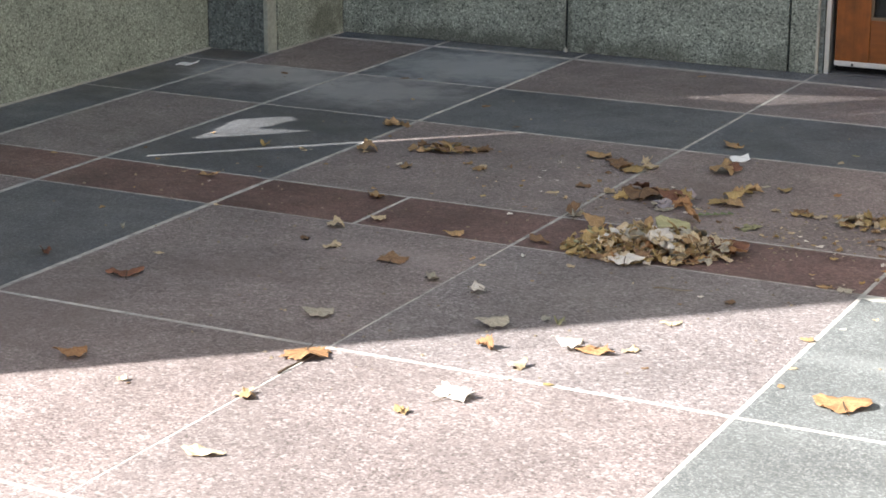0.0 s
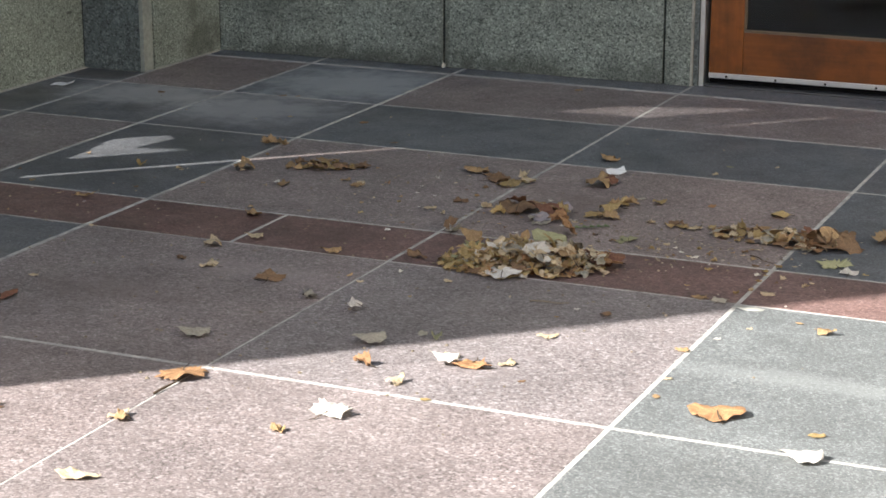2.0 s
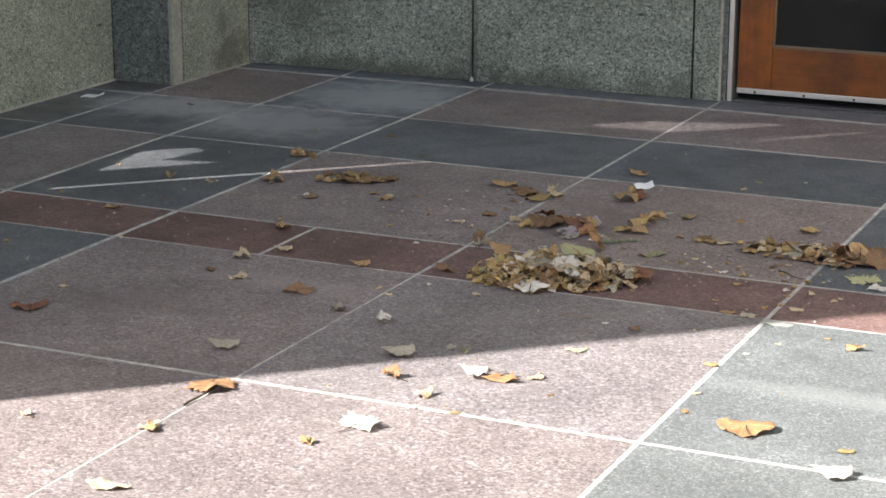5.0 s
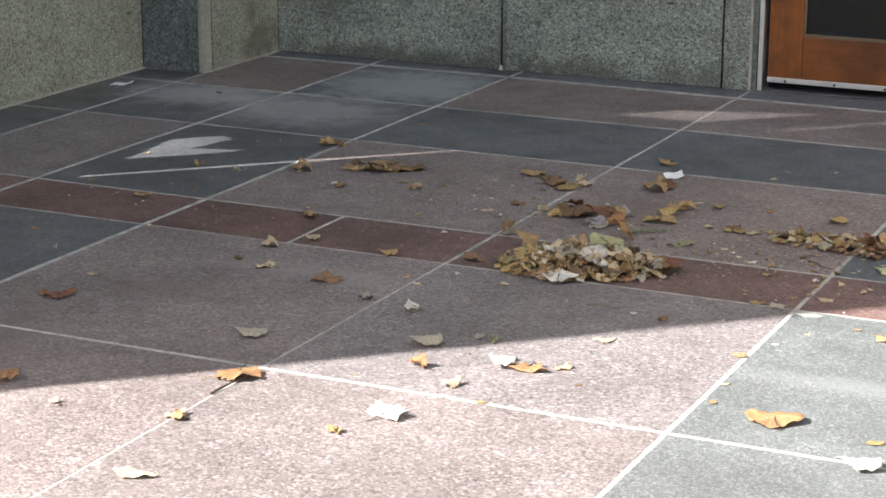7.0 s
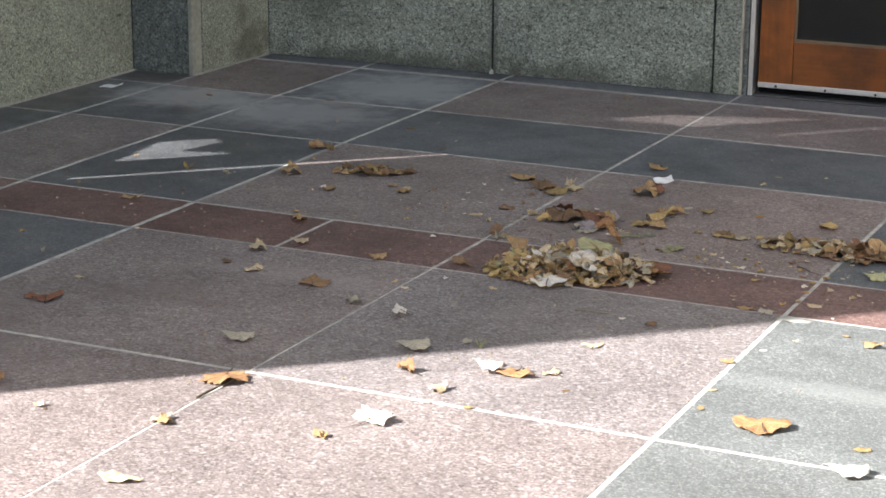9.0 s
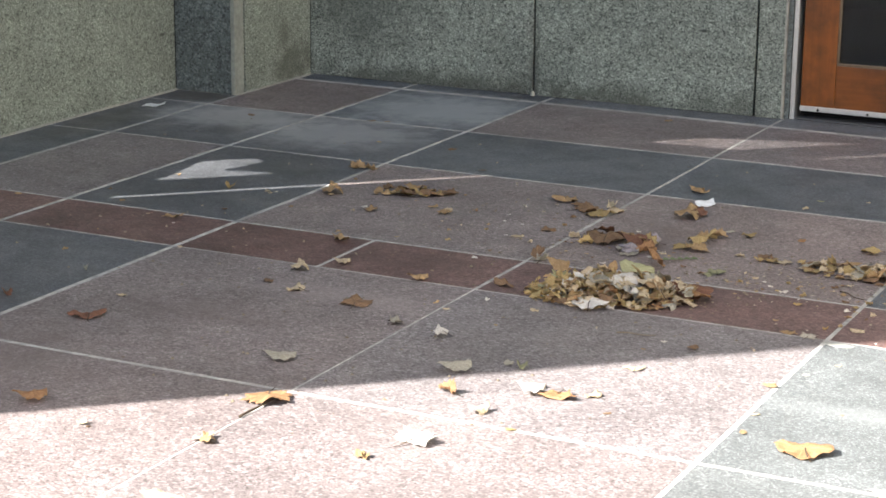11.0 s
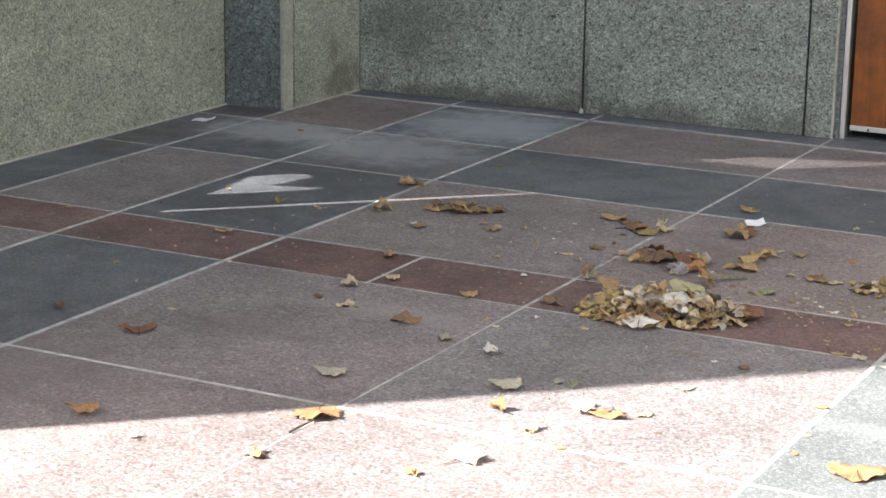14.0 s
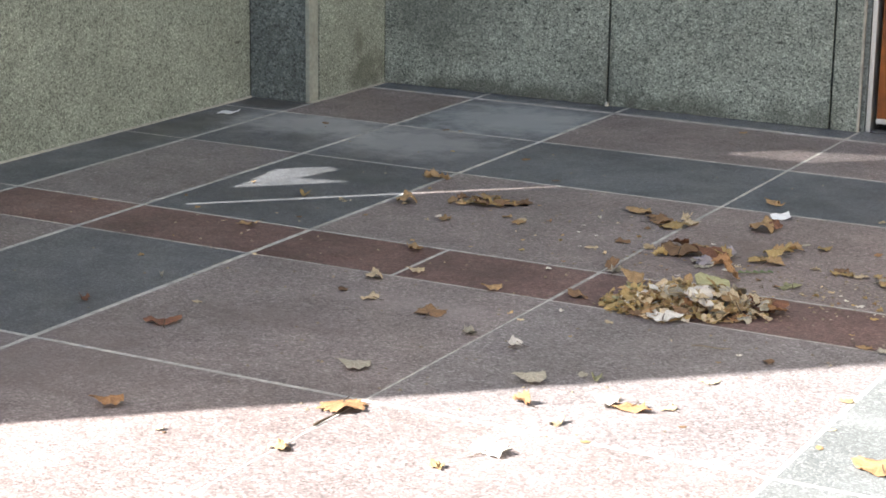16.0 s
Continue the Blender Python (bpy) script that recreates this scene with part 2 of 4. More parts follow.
def leaf_skin(name, pale, dark, vary=0.35):
    """Dry leaf: blotches, veins that fan out from the stem, and some light through the blade."""
    m = Nodes(name)
    tc = m.local()
    island = m.add("ShaderNodeNewGeometry").outputs["Random Per Island"]
    own = m.math("FRACT", m.math("ADD", m.add("ShaderNodeObjectInfo").outputs["Random"], island), 0.0)
    shift = m.add("ShaderNodeVectorMath", operation="ADD")
    m.link(tc, shift.inputs[0])
    m.link(m.math("MULTIPLY", own, 9.0), shift.inputs[1])
    n = m.noise(shift.outputs[0], 28.0, 6.0, 0.65)
    c = m.ramp(n, [(0.3, dark), (0.62, pale)])
    blotch = m.noise(shift.outputs[0], 5.0, 4.0, 0.6)
    c = m.mix(m.ramp(blotch, [(0.45, 0.0), (0.72, 0.5)]), c, shade(dark, 0.75))
    c = m.mix(m.ramp(m.noise(shift.outputs[0], 75.0, 2.0), [(0.66, 0.0), (0.74, 0.6)]), c, shade(dark, 0.45))
    xyz = m.add("ShaderNodeSeparateXYZ")
    m.link(tc, xyz.inputs[0])
    turn = m.math("ARCTAN2", xyz.outputs[0], xyz.outputs[1])
    vein = m.math("SINE", m.math("MULTIPLY", turn, 11.0), 0.0)
    c = m.mix(m.ramp(vein, [(0.8, 0.0), (1.0, 0.45)]), c, shade(pale, 1.25))
    c = m.mix(1.0, c, m.ramp(own, [(0.0, 1.0 - vary), (1.0, 1.0)]), "MULTIPLY")
    m.bump(n, 0.5, 0.003)
    m.done(c, 0.72)
    out = m.tree.nodes["Material Output"]
    thin = m.add("ShaderNodeBsdfTranslucent")
    m.link(c, thin.inputs[0])
    both = m.add("ShaderNodeMixShader")
    both.inputs[0].default_value = 0.2
    m.link(m.shader.outputs[0], both.inputs[1])
    m.link(thin.outputs[0], both.inputs[2])
    m.link(both.outputs[0], out.inputs[0])
    return m.mat


LEAF = {
    "tan": leaf_skin("tan_leaf", (0.64, 0.44, 0.23), (0.38, 0.235, 0.11)),
    "brown": leaf_skin("brown_leaf", (0.38, 0.235, 0.13), (0.2, 0.115, 0.06)),
    "russet": leaf_skin("russet_leaf", (0.36, 0.17, 0.1), (0.19, 0.085, 0.055)),
    "orange": leaf_skin("orange_leaf", (0.54, 0.31, 0.15), (0.33, 0.17, 0.08)),
    "ochre": leaf_skin("ochre_leaf", (0.64, 0.48, 0.22), (0.42, 0.28, 0.11)),
    "cream": leaf_skin("cream_leaf", (0.8, 0.67, 0.46), (0.56, 0.43, 0.26), 0.25),
    "grey": leaf_skin("grey_green_leaf", (0.58, 0.54, 0.44), (0.38, 0.34, 0.26), 0.25),
    "green": leaf_skin("yellow_green_leaf", (0.55, 0.54, 0.32), (0.4, 0.4, 0.21)),
    "white": leaf_skin("pale_leaf", (0.85, 0.82, 0.76), (0.68, 0.62, 0.54), 0.1),
}


# ---- builders ----
def finish(name, bm, material, parent=None, label="", smooth=False):
    me = bpy.data.meshes.new(name)
    bmesh.ops.recalc_face_normals(bm, faces=bm.faces)
    bm.to_mesh(me)
    bm.free()
    me.materials.append(material)
    if smooth:
        for p in me.polygons:
            p.use_smooth = True
    ob = new(name, me)
    ob.parent = parent
    if label:
        ob["label"] = label
    return ob


def part(name, bm, material, parent, label="", smooth=False):
    return finish(name, bm, material, parent, label, smooth)


def box(bm, x0, x1, y0, y1, z0, z1, bevel=0.0):
    made = bmesh.ops.create_cube(bm, size=1.0)
    vs = made["verts"]
    for v in vs:
        v.co = Vector(((x0 + x1) / 2 + v.co.x * (x1 - x0), (y0 + y1) / 2 + v.co.y * (y1 - y0), (z0 + z1) / 2 + v.co.z * (z1 - z0)))
    if bevel:
        es = list({e for v in vs for e in v.link_edges})
        bmesh.ops.bevel(bm, geom=es, offset=bevel, segments=2, affect="EDGES", profile=0.6)
    return bm


def one_box(x0, x1, y0, y1, z0, z1, bevel=0.0):
    return box(bmesh.new(), x0, x1, y0, y1, z0, z1, bevel)


def empty(name, x=0.0, y=0.0, z=0.0):
    ob = new(name)
    ob.location = (x, y, z)
    ob.empty_display_size = 0.1
    return ob


# ---- walls ----
WEST, FACE, COL = -4.75, 7.605, -4.455
wall_west = finish("wall_west", one_box(WEST - 0.34, WEST - 0.03, 1.52, 3.8, 0.0, 6.0), SEALANT)
tagged(wall_west, "grey-green speckled granite clad wall beside the paving", "wall", kind="structure")
part("core", one_box(WEST - 0.34, WEST - 0.03, 5.25, 7.3, 0.0, 6.0), SEALANT, wall_west)
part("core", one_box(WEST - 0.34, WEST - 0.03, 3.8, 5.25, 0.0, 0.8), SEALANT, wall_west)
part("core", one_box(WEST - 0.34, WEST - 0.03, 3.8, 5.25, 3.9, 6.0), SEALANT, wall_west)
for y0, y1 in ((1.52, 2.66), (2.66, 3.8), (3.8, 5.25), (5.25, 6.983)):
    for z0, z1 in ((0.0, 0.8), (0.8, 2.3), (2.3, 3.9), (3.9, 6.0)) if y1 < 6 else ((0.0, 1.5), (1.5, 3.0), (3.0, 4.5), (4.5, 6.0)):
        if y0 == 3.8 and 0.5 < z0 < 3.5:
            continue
        part("panel", one_box(WEST - 0.028, WEST, y0 + 0.004, y1 - 0.004, z0 + 0.001, z1 - 0.004, 0.003), WALL, wall_west)

# thin steel screen, added out of sight in the west wall's opening: its slits shape sunlight on the paving
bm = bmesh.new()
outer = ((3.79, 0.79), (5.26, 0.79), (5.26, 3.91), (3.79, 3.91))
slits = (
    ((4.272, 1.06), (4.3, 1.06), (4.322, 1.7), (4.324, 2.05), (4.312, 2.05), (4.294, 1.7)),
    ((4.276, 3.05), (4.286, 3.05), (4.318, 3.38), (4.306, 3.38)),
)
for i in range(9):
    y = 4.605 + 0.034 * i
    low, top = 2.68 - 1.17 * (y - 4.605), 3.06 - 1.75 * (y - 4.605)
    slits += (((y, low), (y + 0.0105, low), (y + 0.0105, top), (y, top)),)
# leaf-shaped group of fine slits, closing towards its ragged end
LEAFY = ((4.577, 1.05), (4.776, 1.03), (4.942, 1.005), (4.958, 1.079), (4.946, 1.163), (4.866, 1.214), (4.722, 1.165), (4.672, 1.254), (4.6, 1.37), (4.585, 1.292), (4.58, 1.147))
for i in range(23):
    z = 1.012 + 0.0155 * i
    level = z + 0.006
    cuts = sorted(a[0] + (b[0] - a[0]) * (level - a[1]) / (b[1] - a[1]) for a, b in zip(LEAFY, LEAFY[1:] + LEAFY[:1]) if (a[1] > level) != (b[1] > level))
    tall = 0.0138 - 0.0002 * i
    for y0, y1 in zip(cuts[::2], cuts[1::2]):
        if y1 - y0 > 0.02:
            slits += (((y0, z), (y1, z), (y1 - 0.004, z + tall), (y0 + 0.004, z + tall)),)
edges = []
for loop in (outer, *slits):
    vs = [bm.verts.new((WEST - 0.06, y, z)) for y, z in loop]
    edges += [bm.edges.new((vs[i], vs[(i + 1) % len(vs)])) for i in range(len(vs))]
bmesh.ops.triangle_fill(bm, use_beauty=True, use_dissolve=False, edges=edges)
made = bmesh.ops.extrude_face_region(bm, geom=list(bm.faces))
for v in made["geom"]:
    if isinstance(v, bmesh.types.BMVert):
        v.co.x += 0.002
screen = part("screen", bm, SCREEN, wall_west, "added unseen dark steel screen with narrow light-shaping slits")

part("base_bead", one_box(WEST, WEST + 0.008, 1.53, 6.98, 0.0, 0.006, 0.002), BEAD_PALE, wall_west, "pale mortar bead along the base")

# the pier between the two walls
pier = finish("wall_pier", one_box(WEST - 0.03, COL - 0.03, 7.01, 7.9, 0.0, 6.0), SEALANT)
tagged(pier, "granite clad pier, its front face shaded in colour", "wall", kind="structure")
for z0, z1 in ((0.0, 1.5), (1.5, 3.0), (3.0, 4.5), (4.5, 6.0)):
    part("panel", one_box(WEST + 0.001, COL - 0.0215, 6.98, 7.008, z0 + 0.001, z1 - 0.004, 0.003), WALL_SHADED, pier, "blue-grey granite panel with shade in its colour")
    part("corner_strip", one_box(COL - 0.0205, COL, 6.98, 7.052, z0 + 0.001, z1 - 0.004, 0.004), JAMB, pier, "pale rough stone corner strip")
    part("panel", one_box(COL - 0.0285, COL, 7.062, 7.6035, z0 + 0.001, z1 - 0.004, 0.003), WALL, pier)

part("base_bead", one_box(COL, COL + 0.007, 6.985, 7.6, 0.0, 0.005, 0.002), BEAD_PALE, pier, "pale mortar bead along the base")

# the back wall, with the door's opening
DOOR_L, DOOR_R, DOOR_H = -2.262, -1.265, 2.14
wall_north = finish("wall_north", one_box(COL, DOOR_L - 0.035, FACE + 0.03, FACE + 0.36, 0.0, 6.0), SEALANT)
tagged(wall_north, "grey-green speckled granite clad back wall in shade", "wall", kind="structure")
part("core", one_box(DOOR_R + 0.035, 7.0, FACE + 0.03, FACE + 0.36, 0.0, 6.0), SEALANT, wall_north)
part("core", one_box(DOOR_L - 0.035, DOOR_R + 0.035, FACE + 0.03, FACE + 0.36, DOOR_H + 0.04, 6.0), SEALANT, wall_north)
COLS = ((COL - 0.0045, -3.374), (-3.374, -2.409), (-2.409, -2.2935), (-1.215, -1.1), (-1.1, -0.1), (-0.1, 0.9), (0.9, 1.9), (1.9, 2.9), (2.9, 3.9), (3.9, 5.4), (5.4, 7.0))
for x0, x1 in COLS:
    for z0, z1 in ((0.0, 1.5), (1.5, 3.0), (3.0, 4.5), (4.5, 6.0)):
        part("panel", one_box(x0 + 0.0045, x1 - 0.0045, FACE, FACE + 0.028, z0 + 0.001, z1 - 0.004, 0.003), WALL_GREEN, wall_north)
part("panel", one_box(-2.2935, -1.221, FACE, FACE + 0.028, DOOR_H + 0.05, 6.0, 0.003), WALL_GREEN, wall_north)
part("jamb_strip", one_box(-2.291, -2.2725, FACE + 0.02, FACE + 0.12, 0.0, DOOR_H + 0.04, 0.002), WALL_SHADED, wall_north, "recessed stone jamb strip with shade in its colour")
part("worn_edge", one_box(-2.2975, -2.2905, FACE - 0.003, FACE + 0.019, 0.002, DOOR_H + 0.04, 0.002), BEAD_PALE, wall_north, "pale worn edge of the stone")
part("jamb_strip", one_box(-1.249, -1.218, FACE + 0.012, FACE + 0.12, 0.0, DOOR_H + 0.04, 0.004), JAMB, wall_north, "pale worn stone jamb strip")

# plain sunlit wall across the court, added out of sight to bounce light into the shade
wall_east = finish("wall_east", one_box(9.0, 9.4, -12.0, 12.0, -0.05, 9.0), PALE)
tagged(wall_east, "added unseen pale wall that bounces sunlight across the court", "wall", kind="structure")

# assumed room behind the door, its unlit darkness put into the plaster colour
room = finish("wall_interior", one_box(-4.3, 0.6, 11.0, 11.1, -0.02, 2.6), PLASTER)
tagged(room, "plain interior walls behind the door, coloured dark as unlit", "wall", kind="structure")
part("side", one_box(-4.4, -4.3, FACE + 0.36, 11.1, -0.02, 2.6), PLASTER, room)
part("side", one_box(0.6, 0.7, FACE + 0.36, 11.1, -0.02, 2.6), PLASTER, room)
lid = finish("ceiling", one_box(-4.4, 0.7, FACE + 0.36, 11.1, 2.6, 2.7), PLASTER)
tagged(lid, "plain interior ceiling, coloured dark as unlit", "ceiling", kind="structure")

# ---- door ----
frame_ob = empty("door_frame", (DOOR_L + DOOR_R) / 2, FACE + 0.1, 0)
tagged(frame_ob, "narrow brushed aluminium door frame", "door frame", kind="structure")


def local_part(name, material, parent, x0, x1, y0, y1, z0, z1, bevel=0.0, label=""):
    o = parent
    dx = dy = dz = 0.0
    while o:
        dx, dy, dz, o = dx + o.location.x, dy + o.location.y, dz + o.location.z, o.parent
    return part(name, one_box(x0 - dx, x1 - dx, y0 - dy, y1 - dy, z0 - dz, z1 - dz, bevel), material, parent, label)


local_part("jamb", ALUMINIUM, frame_ob, DOOR_L - 0.009, DOOR_L + 0.011, FACE + 0.03, FACE + 0.14, 0.0, DOOR_H + 0.03, 0.003)
local_part("jamb", ALUMINIUM, frame_ob, DOOR_R - 0.014, DOOR_R + 0.014, FACE + 0.03, FACE + 0.14, 0.0, DOOR_H + 0.03, 0.003)
local_part("head", ALUMINIUM, frame_ob, DOOR_L + 0.014, DOOR_R - 0.014, FACE + 0.03, FACE + 0.14, DOOR_H, DOOR_H + 0.03, 0.003)
local_part("threshold", STEEL_DULL, frame_ob, DOOR_L + 0.015, DOOR_R - 0.015, FACE + 0.02, FACE + 0.2, 0.001, 0.008, 0.002, "flat dull metal threshold")

door = empty("door_1", (DOOR_L + DOOR_R) / 2, FACE + 0.08, 0)
tagged(door, "closed orange varnished wooden door with a large dark glass pane", "door", kind="structure")
DX0, DX1, DY0, DY1 = DOOR_L + 0.026, DOOR_R - 0.026, FACE + 0.055, FACE + 0.1
local_part("stile", WOOD, door, DX0, DX0 + 0.137, DY0, DY1, 0.052, DOOR_H - 0.01, 0.003)
local_part("stile", WOOD, door, DX1 - 0.145, DX1, DY0, DY1, 0.052, DOOR_H - 0.01, 0.003)
bm = one_box(-(DX1 - DX0) / 2 + 0.138, (DX1 - DX0) / 2 - 0.146, -0.0225, 0.0225, -0.085, 0.085, 0.003)
rail = part("bottom_rail", bm, WOOD_RAIL, door, "darker worn orange wood rail")
rail.location = (0, DY0 + 0.024 - FACE - 0.08, 0.138)
local_part("top_rail", WOOD, door, DX0 + 0.138, DX1 - 0.146, DY0 + 0.001, DY1, DOOR_H - 0.16, DOOR_H - 0.01, 0.003)
pane = local_part("pane", GLASS, door, DX0 + 0.13, DX1 - 0.14, DY0 + 0.02, DY0 + 0.026, 0.22, DOOR_H - 0.155, 0, "dark clear glass")
pane.visible_shadow = False
local_part("glazing_bead", BEAD, door, DX0 + 0.138, DX1 - 0.146, DY0 + 0.002, DY0 + 0.018, 0.223, 0.235, 0.003, "weathered wooden glazing bead")
local_part("glazing_bead", BEAD, door, DX0 + 0.137, DX0 + 0.147, DY0 + 0.003, DY0 + 0.018, 0.236, DOOR_H - 0.16, 0.003)
local_part("glazing_bead", BEAD, door, DX1 - 0.155, DX1 - 0.145, DY0 + 0.003, DY0 + 0.018, 0.236, DOOR_H - 0.16, 0.003)
strip = local_part("sweep_strip", ALUMINIUM, door, DX0, DX1, DY0 - 0.008, DY0 + 0.02, 0.034, 0.054, 0.002, "aluminium sweep strip with screws")
# black filler stands in for the shaded gap below the sweep strip
local_part("sweep_brush", GAP_BLACK, door, DX0, DX1, DY0 + 0.012, DY0 + 0.03, 0.012, 0.0335, 0.0, "black filler standing in for the shaded gap")
for i in range(5):
    bm = bmesh.new()
    bmesh.ops.create_cone(bm, cap_ends=True, segments=10, radius1=0.0055, radius2=0.004, depth=0.004,
                          matrix=pose(DX0 + 0.075 + 0.2 * i - door.location.x, DY0 - 0.0095 - door.location.y, 0.042, 90, 0, 0))
    part("screw", bm, SCREW, strip, "dark screw head")

# ---- ground and paving ----
bm = bmesh.new()
bmesh.ops.create_grid(bm, x_segments=8, y_segments=8, size=400.0)
ground = finish("ground", bm, CONCRETE)
ground.location.z = -0.06
tagged(ground, "level grey ground round the paving", "ground", kind="structure")
pavement = finish("pavement", one_box(WEST - 0.03, 8.0, -6.3, FACE + 0.03, -0.055, -0.0005), MORTAR)
tagged(pavement, "paving of pink, grey and dark red granite slabs with pale joints", "pavement", kind="structure")
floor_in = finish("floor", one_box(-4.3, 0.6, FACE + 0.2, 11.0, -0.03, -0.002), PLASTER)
tagged(floor_in, "plain interior floor, coloured dark as unlit", "floor", kind="structure")

XS = [WEST + 0.009, -4.452, -3.929, -3.279, -2.29, -1.297, -0.305, 0.69, 1.68, 2.67, 3.66, 4.65, 5.64, 6.63, 7.62]
YS = [-5.14, -4.15, -3.16, -2.17, -1.18, -0.19, 0.8, 1.8, 2.795, 3.79, 4.781, 5.127, 6.1, 6.766, 7.466, FACE + 0.028]
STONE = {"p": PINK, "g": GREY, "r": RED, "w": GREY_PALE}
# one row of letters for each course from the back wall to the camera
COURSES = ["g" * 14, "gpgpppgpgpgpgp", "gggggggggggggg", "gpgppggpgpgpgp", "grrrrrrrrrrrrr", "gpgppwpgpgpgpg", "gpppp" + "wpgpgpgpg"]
COURSES += ["gp" * 7, "pg" * 7] * 4


# half widths of the joints that are wider than the rest
WIDE = {-3.929: 0.0088, -4.452: 0.0095, -3.279: 0.0082, 6.766: 0.0078, 6.1: 0.0066, 3.79: 0.0065, 7.466: 0.017, 7.633: 0.003, -1.297: 0.0052, 4.781: 0.0042}


def half(v):
    return WIDE.get(round(v, 3), 0.0055)


def skew(x, y):
    """The joint along the back wall runs out of square towards the door."""
    return y - 0.06 * min(1.0, max(0.0, (x + 3.3) / 2.2)) if 7.4 < y < 7.5 else y


def slab(x0, x1, y0, y1, material):
    """One paving slab with a small chamfer, a little out of level."""
    bm = bmesh.new()
    c, top = 0.0015, random.uniform(-0.0002, 0.0004)
    # in the front courses one of the cross joints is tight
    tight = {-2.29: 0.0024} if y1 < 4.8 else {}
    x0, x1, y0, y1 = x0 + tight.get(x0, half(x0)), x1 - tight.get(x1, half(x1)), y0 + half(y0), y1 - half(y1)
    rings = []
    for inset, z in ((0.0, -0.03), (0.0, top - c), (c, top)):
        rings.append([bm.verts.new((x, skew(x, y), z)) for x, y in ((x0 + inset, y0 + inset), (x1 - inset, y0 + inset), (x1 - inset, y1 - inset), (x0 + inset, y1 - inset))])
    for a, b in zip(rings, rings[1:]):
        for i in range(4):
            bm.faces.new((a[i], a[(i + 1) % 4], b[(i + 1) % 4], b[i]))
    bm.faces.new(rings[-1])
    return part("slab", bm, material, pavement)


for r, letters in enumerate(COURSES):
    y1, y0 = YS[len(YS) - 1 - r], YS[len(YS) - 2 - r]
    for c, letter in enumerate(letters):
        x0, x1 = XS[c], XS[c + 1]
        if c == 0 and r in (0, 1):
            continue
        if r == 4 and c == 3:
            slab(x0, -2.79, y0, y1, STONE[letter])
            slab(-2.79, x1, y0, y1, STONE[letter])
        else:
            slab(x0, x1, y0, y1, STONE[letter])
slab(XS[0], -4.452, 6.766, 6.985, GREY)

# ---- leaves ----
LOBES = ((90, 0.95), (64, 0.7), (38, 0.88), (10, 0.64), (-20, 0.74), (-62, 0.58), (-90, 0.42), (-118, 0.58), (-160, 0.74), (-190, 0.64), (-218, 0.88), (-244, 0.7), (-270, 0.95))


def outline(kind, rng, count=52):
    pts, squash, lean = [], rng.uniform(0.0, 0.22), rng.uniform(0, 6.28)
    slim, many = rng.uniform(0.55, 0.85), rng.randrange(8, 12)
    corners = []
    for i in range(many):
        a, rad = radians(90 - 360.0 * (i + rng.uniform(-0.25, 0.25)) / many), rng.choice((0.3, 0.4, 0.5, 0.55))
        corners.append((rad * math.cos(a), rad * math.sin(a)))
    for i in range(count):
        a = 90 - 360.0 * i / count
        if kind == "oval":
            x, y = 0.3 * math.cos(radians(a)), 0.5 * math.sin(radians(a))
            pts.append((x * (1 - 0.35 * max(0, y)), y))
            continue
        if kind == "torn":
            k = i * len(corners) / count
            p, q = corners[int(k)], corners[(int(k) + 1) % len(corners)]
            f = k - int(k)
            f += 0.12 * math.sin(2 * math.pi * f)
            pts.append(((p[0] + (q[0] - p[0]) * f) * rng.uniform(0.97, 1.03), (p[1] + (q[1] - p[1]) * f) * slim))
            continue
        for (a0, r0), (a1, r1) in zip(LOBES, LOBES[1:]):
            if a1 <= a <= a0:
                k = (a0 - a) / (a0 - a1)
                rad = r0 + (r1 - r0) * k
                break
        rad *= 0.55 * (1 + 0.07 * (1 if i % 2 else -1)) * rng.uniform(0.84, 1.06) * (1 + squash * math.sin(radians(a) + lean))
        pts.append((rad * math.cos(radians(a)) * 1.05, rad * math.sin(radians(a)) * (0.45 + 0.5 * slim)))
    return pts


SHAPES = {}


